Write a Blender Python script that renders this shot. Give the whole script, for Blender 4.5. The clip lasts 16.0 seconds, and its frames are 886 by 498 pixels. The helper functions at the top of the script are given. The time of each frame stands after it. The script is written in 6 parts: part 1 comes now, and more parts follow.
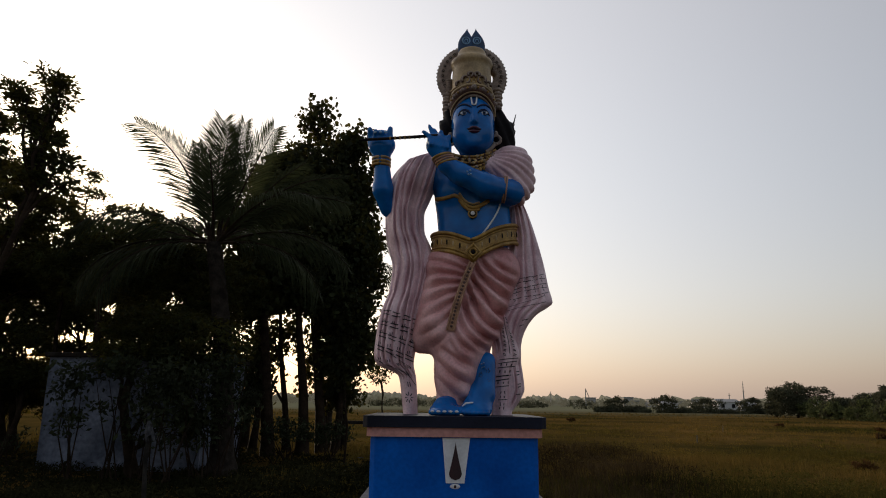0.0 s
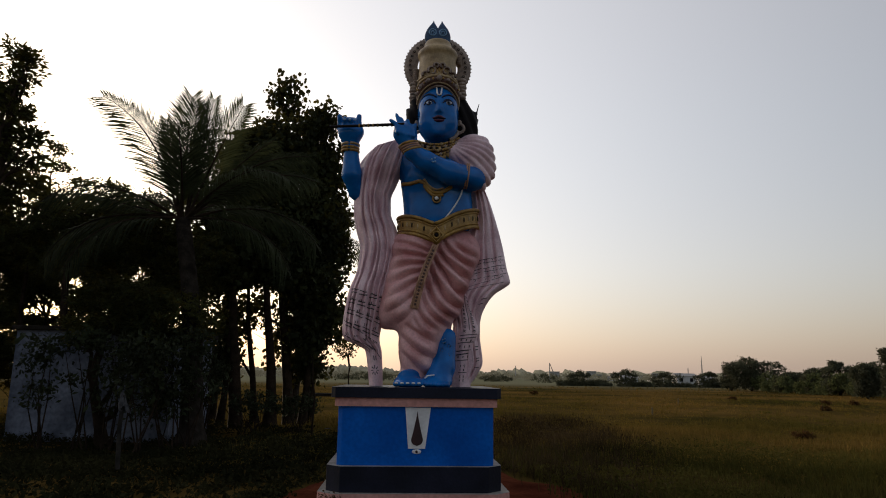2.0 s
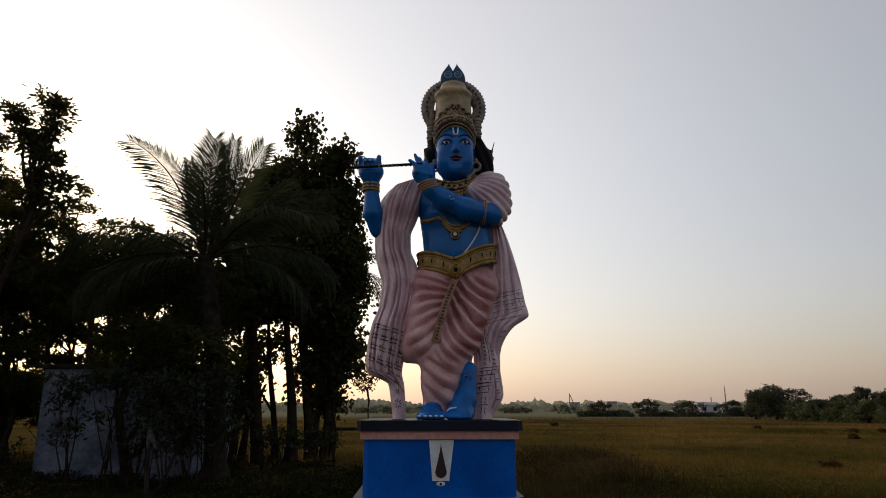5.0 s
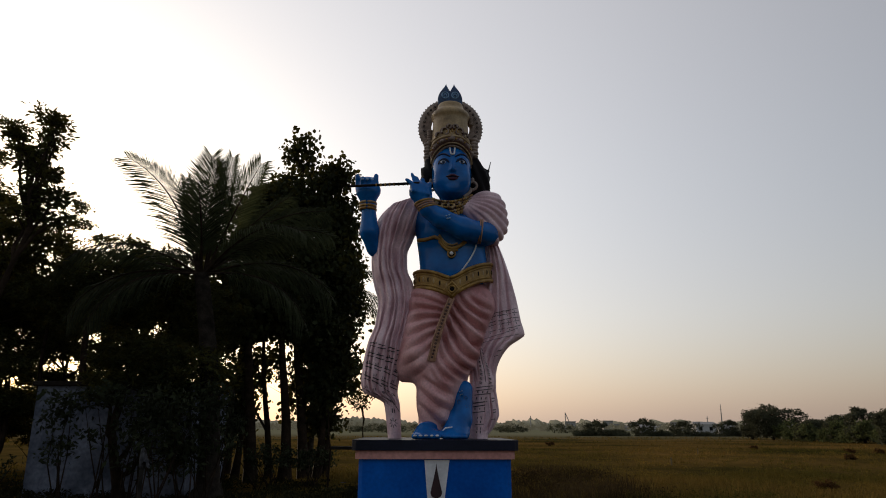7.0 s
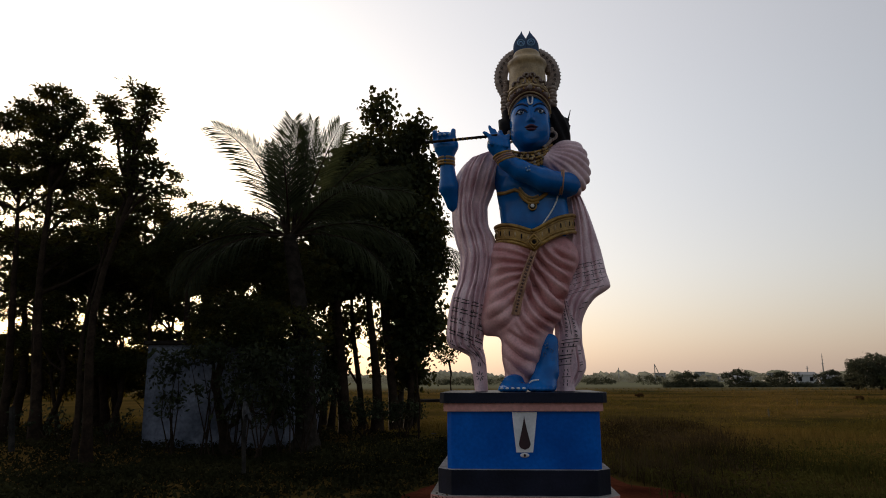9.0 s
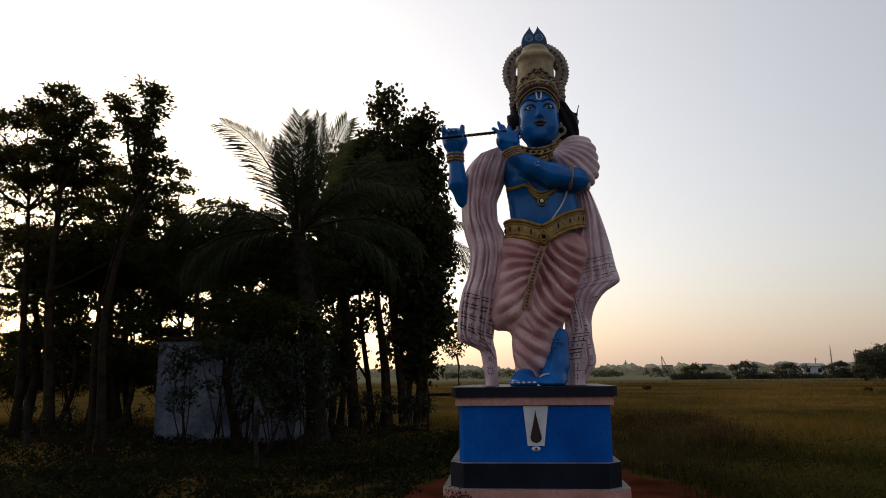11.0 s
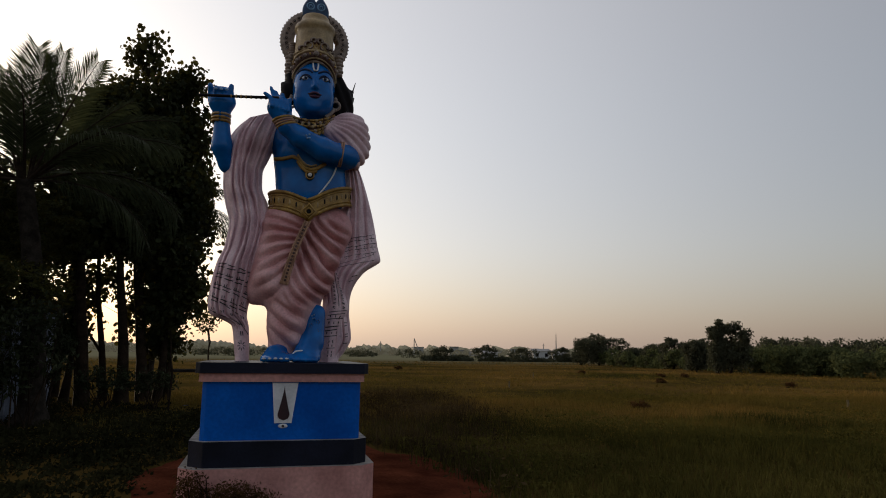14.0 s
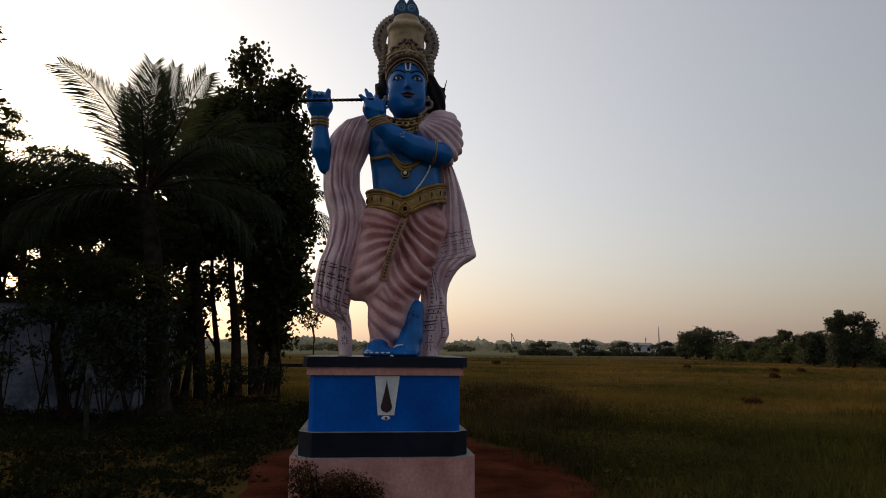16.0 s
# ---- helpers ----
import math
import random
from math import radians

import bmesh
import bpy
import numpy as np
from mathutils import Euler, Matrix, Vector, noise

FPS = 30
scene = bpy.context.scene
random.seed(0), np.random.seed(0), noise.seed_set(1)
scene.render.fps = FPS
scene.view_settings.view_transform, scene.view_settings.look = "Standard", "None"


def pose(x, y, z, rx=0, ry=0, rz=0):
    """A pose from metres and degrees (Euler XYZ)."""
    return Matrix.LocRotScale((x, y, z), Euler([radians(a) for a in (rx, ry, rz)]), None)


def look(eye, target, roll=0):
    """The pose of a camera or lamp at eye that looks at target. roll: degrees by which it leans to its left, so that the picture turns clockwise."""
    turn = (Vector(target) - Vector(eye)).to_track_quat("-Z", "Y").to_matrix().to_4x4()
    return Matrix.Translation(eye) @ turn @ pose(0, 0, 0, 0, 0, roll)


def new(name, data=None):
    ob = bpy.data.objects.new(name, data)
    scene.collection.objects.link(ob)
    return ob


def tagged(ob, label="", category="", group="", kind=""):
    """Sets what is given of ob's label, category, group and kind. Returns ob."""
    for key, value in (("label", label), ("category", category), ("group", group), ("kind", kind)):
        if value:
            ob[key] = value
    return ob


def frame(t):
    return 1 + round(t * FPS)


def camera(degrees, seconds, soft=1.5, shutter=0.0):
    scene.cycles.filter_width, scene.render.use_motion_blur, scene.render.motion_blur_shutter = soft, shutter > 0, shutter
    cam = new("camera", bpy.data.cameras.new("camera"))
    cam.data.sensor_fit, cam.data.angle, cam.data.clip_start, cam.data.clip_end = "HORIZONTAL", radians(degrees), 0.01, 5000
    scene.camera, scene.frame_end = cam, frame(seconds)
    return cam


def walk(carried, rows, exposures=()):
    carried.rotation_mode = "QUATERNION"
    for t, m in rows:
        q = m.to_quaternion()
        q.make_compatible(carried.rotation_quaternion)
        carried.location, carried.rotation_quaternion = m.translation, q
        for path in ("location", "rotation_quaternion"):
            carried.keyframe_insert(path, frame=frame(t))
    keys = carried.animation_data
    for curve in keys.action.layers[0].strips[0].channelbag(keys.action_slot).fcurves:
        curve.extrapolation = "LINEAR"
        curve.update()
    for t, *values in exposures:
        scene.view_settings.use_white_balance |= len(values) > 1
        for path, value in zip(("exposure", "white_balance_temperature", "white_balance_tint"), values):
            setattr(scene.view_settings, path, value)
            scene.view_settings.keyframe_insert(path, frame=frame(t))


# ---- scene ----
cam = camera(66.7, 16.0, soft=1.0)

PATH = [
    (0, (-0.181, -6.882, 1.541), (-0.166, -4.932, 1.984), 0.7),
    (0.5, (-0.156, -6.947, 1.531), (-0.144, -4.992, 1.953), -0.0),
    (1, (-0.199, -7.146, 1.53), (-0.121, -5.189, 1.939), -1.0),
    (1.5, (-0.192, -7.173, 1.527), (-0.122, -5.217, 1.934), -1.1),
    (2, (-0.157, -7.327, 1.53), (-0.045, -5.365, 1.901), 0.8),
    (2.5, (-0.195, -7.425, 1.546), (-0.084, -5.476, 1.984), 0.2),
    (3, (-0.312, -7.493, 1.572), (-0.212, -5.54, 1.991), -0.5),
    (3.2, (-0.339, -7.541, 1.528), (-0.239, -5.597, 1.987), -0.4),
    (5.3, (-0.196, -7.534, 1.532), (-0.134, -5.589, 1.994), -0.0),
    (5.5, (-0.2, -7.561, 1.535), (-0.128, -5.623, 2.025), 0.0),
    (6, (-0.206, -7.562, 1.531), (-0.153, -5.626, 2.032), 0.3),
    (6.5, (-0.209, -7.575, 1.537), (-0.155, -5.642, 2.046), 0.2),
    (7, (-0.21, -7.562, 1.538), (-0.135, -5.63, 2.05), 0.2),
    (7.5, (-0.205, -7.582, 1.536), (-0.145, -5.626, 1.95), 0.1),
    (8, (-0.203, -7.546, 1.534), (-0.145, -5.575, 1.868), -0.1),
    (8.5, (-0.204, -7.607, 1.531), (-0.173, -5.644, 1.913), 0.2),
    (9, (-0.205, -7.517, 1.539), (-0.372, -5.561, 1.922), -0.3),
    (9.2, (-0.214, -7.521, 1.533), (-0.442, -5.571, 1.915), -0.5),
    (11.3, (-0.245, -7.577, 1.553), (-0.405, -5.617, 1.917), -0.7),
    (11.5, (-0.208, -7.544, 1.536), (-0.331, -5.582, 1.902), -0.5),
    (12, (-0.221, -7.634, 1.534), (-0.249, -5.665, 1.884), -0.2),
    (12.5, (-0.216, -7.57, 1.535), (-0.114, -5.602, 1.877), 0.1),
    (13, (-0.22, -7.563, 1.535), (-0.019, -5.602, 1.873), 0.6),
    (13.5, (-0.22, -7.559, 1.539), (0.163, -5.623, 1.865), 0.8),
    (14, (-0.211, -7.495, 1.532), (0.287, -5.582, 1.838), 0.8),
    (14.5, (-0.219, -7.497, 1.531), (0.302, -5.589, 1.826), 0.5),
    (15, (-0.218, -7.522, 1.519), (0.271, -5.609, 1.835), 0.5),
    (15.5, (-0.223, -7.524, 1.519), (0.106, -5.578, 1.841), 0.6),
    (16, (-0.221, -7.521, 1.521), (0.001, -5.554, 1.809), 0.5),
]
walk(cam, [(t, look(e, g, r)) for t, e, g, r in PATH],
     [(0.0, 0.0), (3.0, 0.0), (5.5, -0.1), (6.0, -0.15), (7.0, -0.15), (8.5, -0.08), (9.0, -0.08), (11.5, 0.03), (13.0, 0.02), (14.0, -0.12), (15.5, -0.14), (16.0, -0.17)])

# ---- world, sun ----
SUN_AZ, SUN_EL = radians(-33.0), radians(9.0)
SKY_STRENGTH, HAZE_LOW, HAZE_HIGH, HAZE_POWER = 0.105, (0.755, 0.62, 0.566), (0.752, 0.69, 0.648), 2.1
world = bpy.data.worlds.new("sky")
scene.world = world
world.use_nodes = True
wn, wl = world.node_tree.nodes, world.node_tree.links
sky = wn.new("ShaderNodeTexSky")
sky.sky_type = "NISHITA"
sky.sun_disc = False
sky.sun_elevation, sky.sun_rotation = SUN_EL, SUN_AZ
sky.air_density, sky.dust_density, sky.ozone_density = 1.0, 3.0, 2.0
toward_sun = Vector((math.sin(SUN_AZ) * math.cos(SUN_EL), math.cos(SUN_AZ) * math.cos(SUN_EL), math.sin(SUN_EL)))
# dusty evening haze: brightest round the sun, fading smoothly to the far side of the sky
wtc, dot, half, power = wn.new("ShaderNodeTexCoord"), wn.new("ShaderNodeVectorMath"), wn.new("ShaderNodeMath"), wn.new("ShaderNodeMath")
dot.operation, half.operation, power.operation = "DOT_PRODUCT", "MULTIPLY_ADD", "POWER"
dot.inputs[1].default_value = toward_sun
half.inputs[1].default_value, half.inputs[2].default_value, power.inputs[1].default_value = 0.5, 0.5, HAZE_POWER
tint, total = wn.new("ShaderNodeVectorMath"), wn.new("ShaderNodeVectorMath")
tint.operation, total.operation = "SCALE", "ADD"
apart, rise, blend = wn.new("ShaderNodeSeparateXYZ"), wn.new("ShaderNodeMapRange"), wn.new("ShaderNodeMix")
rise.interpolation_type, rise.inputs[1].default_value, rise.inputs[2].default_value = "SMOOTHSTEP", -0.05, 0.38
blend.data_type = "RGBA"
blend.inputs[6].default_value, blend.inputs[7].default_value = (*HAZE_LOW, 1), (*HAZE_HIGH, 1)
wl.new(wtc.outputs["Generated"], apart.inputs[0])
wl.new(apart.outputs[2], rise.inputs[0])
wl.new(rise.outputs[0], blend.inputs[0])
wl.new(blend.outputs[2], tint.inputs[0])
dim = wn.new("ShaderNodeVectorMath")
dim.operation = "SCALE"
dim.inputs["Scale"].default_value = SKY_STRENGTH
wl.new(wtc.outputs["Generated"], dot.inputs[0])
wl.new(dot.outputs["Value"], half.inputs[0])
wl.new(half.outputs[0], power.inputs[0])
# a broad faint glow on the side of the sky opposite the sun
away, fall, glow = wn.new("ShaderNodeMath"), wn.new("ShaderNodeMath"), wn.new("ShaderNodeMath")
away.operation, fall.operation, glow.operation = "MULTIPLY_ADD", "POWER", "MULTIPLY_ADD"
away.inputs[1].default_value, away.inputs[2].default_value = -0.5, 0.5
fall.inputs[1].default_value, glow.inputs[1].default_value = 2.0, 0.32
wl.new(dot.outputs["Value"], away.inputs[0])
wl.new(away.outputs[0], fall.inputs[0])
wl.new(fall.outputs[0], glow.inputs[0])
wl.new(power.outputs[0], glow.inputs[2])
wl.new(glow.outputs[0], tint.inputs["Scale"])
wl.new(sky.outputs[0], dim.inputs[0])
wl.new(dim.outputs[0], total.inputs[0])
wl.new(tint.outputs[0], total.inputs[1])
# low in the sky the dust dims and warms the light
sink, dusk, thick = wn.new("ShaderNodeMapRange"), wn.new("ShaderNodeMix"), wn.new("ShaderNodeVectorMath")
sink.interpolation_type, sink.inputs[1].default_value, sink.inputs[2].default_value = "SMOOTHSTEP", -0.02, 0.17
dusk.data_type, thick.operation = "RGBA", "MULTIPLY"
dusk.inputs[6].default_value, dusk.inputs[7].default_value = (0.92, 0.865, 0.825, 1), (1, 1, 1, 1)
wl.new(apart.outputs[2], sink.inputs[0])
wl.new(sink.outputs[0], dusk.inputs[0])
wl.new(total.outputs[0], thick.inputs[0])
wl.new(dusk.outputs[2], thick.inputs[1])
wl.new(thick.outputs[0], wn["Background"].inputs[0])
wn["Background"].inputs[1].default_value = 1.0
sun = new("sun", bpy.data.lights.new("sun", "SUN"))
sun.data.energy, sun.data.angle, sun.data.color = 2.0, radians(1.0), (1.0, 0.82, 0.6)
sun.matrix_world = look(toward_sun * 60, (0, 0, 0))


# ---- materials ----
def material(name, base, rough=0.8, vary=0.25, scale=6.0, fine=60.0, bump=0.2, second=None, metal=0.0, spec=0.5, trans=0.0, island=0.0, warm=(1, 1, 1)):
    m = bpy.data.materials.new(name)
    m.use_nodes = True
    n, l = m.node_tree.nodes, m.node_tree.links
    b = n["Principled BSDF"]
    b.inputs["Roughness"].default_value = rough
    b.inputs["Metallic"].default_value = metal
    b.inputs["Specular IOR Level"].default_value = spec
    tc = n.new("ShaderNodeTexCoord")
    big, small = n.new("ShaderNodeTexNoise"), n.new("ShaderNodeTexNoise")
    for node, s, d in ((big, scale, 5), (small, fine, 3)):
        node.inputs["Scale"].default_value, node.inputs["Detail"].default_value = s, d
        l.new(tc.outputs["Object"], node.inputs["Vector"])
    ramp = n.new("ShaderNodeValToRGB")
    lo = [c * (1 - vary) for c in base]
    hi = list(second) if second else [min(1, c * (1 + vary)) for c in base]
    ramp.color_ramp.elements[0].position, ramp.color_ramp.elements[1].position = 0.32, 0.68
    ramp.color_ramp.elements[0].color, ramp.color_ramp.elements[1].color = (*lo, 1), (*hi, 1)
    l.new(big.outputs["Fac"], ramp.inputs[0])
    mix = n.new("ShaderNodeMix")
    mix.data_type, mix.blend_type = "RGBA", "MULTIPLY"
    mix.inputs[0].default_value = min(1, vary * 1.5)
    l.new(ramp.outputs[0], mix.inputs[6])
    l.new(small.outputs["Color"], mix.inputs[7])
    grey = n.new("ShaderNodeMapRange")
    grey.inputs[1].default_value, grey.inputs[2].default_value, grey.inputs[3].default_value, grey.inputs[4].default_value = 0.3, 0.7, 0.6, 1.3
    l.new(small.outputs["Fac"], grey.inputs[0])
    l.new(grey.outputs[0], mix.inputs[7])
    out = mix.outputs[2]
    if island:
        geo, hsv, mr = n.new("ShaderNodeNewGeometry"), n.new("ShaderNodeHueSaturation"), n.new("ShaderNodeMapRange")
        mr.inputs[3].default_value, mr.inputs[4].default_value = 1 - island, 1 + island
        l.new(geo.outputs["Random Per Island"], mr.inputs[0])
        l.new(mr.outputs[0], hsv.inputs["Value"])
        l.new(out, hsv.inputs["Color"])
        out = hsv.outputs[0]
    l.new(out, b.inputs["Base Color"])
    if bump:
        bp = n.new("ShaderNodeBump")
        bp.inputs["Strength"].default_value, bp.inputs["Distance"].default_value = bump, 0.01
        l.new(small.outputs["Fac"], bp.inputs["Height"])
        l.new(bp.outputs[0], b.inputs["Normal"])
    if trans:
        tr, ms = n.new("ShaderNodeBsdfTranslucent"), n.new("ShaderNodeMixShader")
        through_leaf = n.new("ShaderNodeVectorMath")
        through_leaf.operation = "MULTIPLY"
        through_leaf.inputs[1].default_value = warm
        l.new(out, through_leaf.inputs[0])
        l.new(through_leaf.outputs[0], tr.inputs[0])
        ms.inputs[0].default_value = trans
        l.new(b.outputs[0], ms.inputs[1])
        l.new(tr.outputs[0], ms.inputs[2])
        l.new(ms.outputs[0], n["Material Output"].inputs[0])
    return m


M_SKIN = material("blue_enamel", (0.002, 0.118, 0.41), 0.19, 0.2, 6, 9, 0.35, (0.005, 0.155, 0.49), 0, 0.3)
M_DHOTI = material("pink_enamel", (0.66, 0.265, 0.26), 0.40, 0.26, 3.0, 45, 0.15, (0.82, 0.49, 0.48))
M_SHAWL = material("pale_pink_enamel", (0.74, 0.46, 0.51), 0.5, 0.22, 5, 50, 0.12, (0.88, 0.65, 0.68))
M_GOLD = material("gold_paint", (0.34, 0.175, 0.03), 0.45, 0.35, 14, 60, 0.3, (0.43, 0.25, 0.055), 0.1)
M_CROWN = material("crown_paint", (0.36, 0.235, 0.105), 0.45, 0.35, 7, 50, 0.25, (0.47, 0.33, 0.16))
M_HALO = material("halo_paint", (0.30, 0.215, 0.17), 0.6, 0.35, 14, 60, 0.3, (0.40, 0.31, 0.25))
M_BLACK = material("black_paint", (0.009, 0.007, 0.008), 0.7, 0.3, 9, 40, 0.3, None, 0, 0.15)
M_WHITE = material("white_paint", (0.75, 0.74, 0.74), 0.5, 0.12, 6, 40, 0.05)
M_RED = material("maroon_paint", (0.035, 0.018, 0.06), 0.45, 0.25, 8, 50, 0.1)
M_EYE = material("eye_white", (0.5, 0.53, 0.58), 0.4, 0.15, 8, 50, 0.05)
M_LID = material("navy_brow_paint", (0.003, 0.012, 0.05), 0.4, 0.2, 8, 50, 0.05, None, 0, 0.3)
M_LIP = material("plum_lip_paint", (0.055, 0.010, 0.035), 0.35, 0.2, 8, 50, 0.05)
M_INK = material("faded_ink", (0.035, 0.027, 0.032), 0.6, 0.4, 12, 50, 0.05)
M_SASH = material("tan_paint", (0.40, 0.20, 0.11), 0.5, 0.3, 12, 60, 0.3, (0.50, 0.28, 0.17))
M_BROWN = material("brown_paint", (0.085, 0.035, 0.024), 0.55, 0.3, 9, 50, 0.2)
M_DROP = material("dark_maroon", (0.028, 0.005, 0.008), 0.5, 0.3, 8, 50, 0.1)
# darker copy of the tree leaves, with the shade put into its colour
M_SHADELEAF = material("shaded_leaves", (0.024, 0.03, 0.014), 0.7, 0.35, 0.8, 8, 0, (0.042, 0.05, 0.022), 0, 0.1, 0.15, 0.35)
M_LIGHTBLUE = material("pale_blue_paint", (0.2, 0.36, 0.55), 0.5, 0.2, 8, 50, 0.1)
M_DARKBLUE = material("dark_blue_paint", (0.02, 0.06, 0.14), 0.55, 0.3, 8, 50, 0.2)
M_PLBLUE = material("plinth_blue", (0.001, 0.092, 0.45), 0.42, 0.2, 2.2, 30, 0.12, (0.002, 0.118, 0.52), 0, 0.08)
M_NAVY = material("plinth_navy", (0.004, 0.006, 0.016), 0.5, 0.35, 3, 40, 0.2, (0.009, 0.011, 0.026), 0, 0.2)
M_PINK = material("plinth_pink", (0.60, 0.28, 0.245), 0.65, 0.25, 3, 30, 0.2, (0.68, 0.345, 0.30), 0, 0.12)
M_LEDGE = material("plinth_ledge", (0.24, 0.22, 0.20), 0.8, 0.35, 6, 40, 0.3)
M_FIELD = material("field_earth", (0.037, 0.034, 0.010), 0.95, 0.3, 0.09, 1.6, 0.6, (0.125, 0.074, 0.022), 0, 0.0)
M_SOIL = material("red_soil", (0.065, 0.019, 0.011), 0.95, 0.4, 1.5, 25, 0.8, (0.11, 0.033, 0.017), 0, 0.0)
M_GRASS = material("grass_blades", (0.088, 0.08, 0.018), 0.9, 0.25, 0.09, 2, 0, (0.215, 0.13, 0.036), 0, 0.0, 0.2, 0.14)
M_WEED = material("field_weeds", (0.08, 0.082, 0.017), 0.85, 0.3, 0.15, 3, 0, (0.18, 0.115, 0.027), 0, 0.0, 0.35, 0.14)
# darker than the other weeds: the trees' shade is put into the colour
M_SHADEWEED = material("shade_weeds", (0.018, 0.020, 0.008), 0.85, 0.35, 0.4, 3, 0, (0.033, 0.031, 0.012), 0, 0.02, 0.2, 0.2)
M_LEAF = material("tree_leaves", (0.032, 0.044, 0.016), 0.7, 0.35, 0.8, 8, 0, (0.06, 0.07, 0.024), 0, 0.1, 0.4, 0.4, (1.9, 1.15, 0.45))
M_LEAFB = material("broad_leaves", (0.027, 0.036, 0.016), 0.65, 0.35, 0.8, 8, 0, (0.05, 0.06, 0.024), 0, 0.1, 0.4, 0.4, (1.7, 1.15, 0.5))
M_PALM = material("palm_leaflets", (0.03, 0.037, 0.016), 0.65, 0.3, 1.0, 8, 0, (0.048, 0.056, 0.025), 0, 0.05, 0.4, 0.3)
# paler and greyer than the near leaves, standing for haze over the distance
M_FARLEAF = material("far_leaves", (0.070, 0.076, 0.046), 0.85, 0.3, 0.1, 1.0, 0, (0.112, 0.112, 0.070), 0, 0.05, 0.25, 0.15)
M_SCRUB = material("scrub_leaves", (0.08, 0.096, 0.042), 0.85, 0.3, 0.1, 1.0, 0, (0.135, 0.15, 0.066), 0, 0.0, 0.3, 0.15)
M_HAZELEAF = material("haze_glow_leaves", (0.07, 0.078, 0.046), 0.9, 0.25, 0.05, 0.5, 0, (0.14, 0.14, 0.11), 0, 0.1, 0.0, 0.2)
# beyond the near field the earth pales: distance haze mixed into its colour
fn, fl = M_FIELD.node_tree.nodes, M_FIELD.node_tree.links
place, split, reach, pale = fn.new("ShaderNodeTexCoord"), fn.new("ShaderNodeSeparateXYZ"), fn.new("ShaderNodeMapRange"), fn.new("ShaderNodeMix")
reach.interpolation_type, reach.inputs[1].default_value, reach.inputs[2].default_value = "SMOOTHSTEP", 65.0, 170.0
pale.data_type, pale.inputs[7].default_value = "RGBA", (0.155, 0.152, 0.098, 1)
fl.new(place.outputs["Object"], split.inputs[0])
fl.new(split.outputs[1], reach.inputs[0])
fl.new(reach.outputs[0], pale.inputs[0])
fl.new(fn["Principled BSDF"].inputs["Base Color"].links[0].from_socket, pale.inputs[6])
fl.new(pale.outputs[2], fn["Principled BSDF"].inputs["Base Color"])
# a faint emission stands in for the haze in front of the far leaves
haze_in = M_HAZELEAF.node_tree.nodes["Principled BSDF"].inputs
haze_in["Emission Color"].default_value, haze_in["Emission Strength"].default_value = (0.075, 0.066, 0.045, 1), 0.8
M_BARK = material("bark", (0.022, 0.015, 0.010), 0.95, 0.4, 4, 25, 0.9, (0.040, 0.027, 0.018), 0, 0.04)
M_PALMBARK = material("palm_bark", (0.025, 0.02, 0.016), 0.95, 0.4, 6, 30, 0.9, (0.042, 0.034, 0.027), 0, 0.05)
M_DRY = material("dry_weeds", (0.085, 0.042, 0.016), 0.9, 0.35, 3, 20, 0, (0.12, 0.065, 0.024), 0, 0.05, 0.35, 0.25)
M_WALL = material("lime_wall", (0.105, 0.12, 0.16), 0.9, 0.45, 1.2, 12, 0.3, (0.18, 0.197, 0.25), 0, 0.1)
M_CONCRETE = material("concrete", (0.3, 0.29, 0.27), 0.9, 0.3, 3, 30, 0.4)
M_RAG = material("grey_cloth", (0.05, 0.05, 0.054), 0.95, 0.4, 14, 60, 0.4, (0.10, 0.10, 0.105), 0, 0.03)
M_TOWN = material("town_wall", (0.36, 0.345, 0.33), 0.9, 0.25, 0.05, 1, 0)
M_WHITEWASH = material("whitewash", (0.47, 0.46, 0.46), 0.9, 0.15, 0.4, 4, 0)
M_STAKE = material("pale_stake", (0.15, 0.115, 0.06), 0.9, 0.3, 5, 30, 0.3)
M_DARKWOOD = material("dark_plank", (0.022, 0.018, 0.015), 0.9, 0.35, 5, 30, 0.5, None, 0, 0.05)
M_WOOD = material("grey_wood", (0.026, 0.024, 0.021), 0.95, 0.35, 5, 30, 0.5, (0.042, 0.038, 0.033), 0, 0.03)
M_RANK = material("rank_weed_leaves", (0.036, 0.027, 0.014), 0.9, 0.35, 0.6, 4, 0, (0.085, 0.058, 0.028), 0, 0.0, 0.15, 0.25)
M_NEARWEED = material("near_weeds", (0.040, 0.045, 0.012), 0.85, 0.35, 0.25, 3, 0, (0.115, 0.095, 0.024), 0, 0.0, 0.25, 0.15)


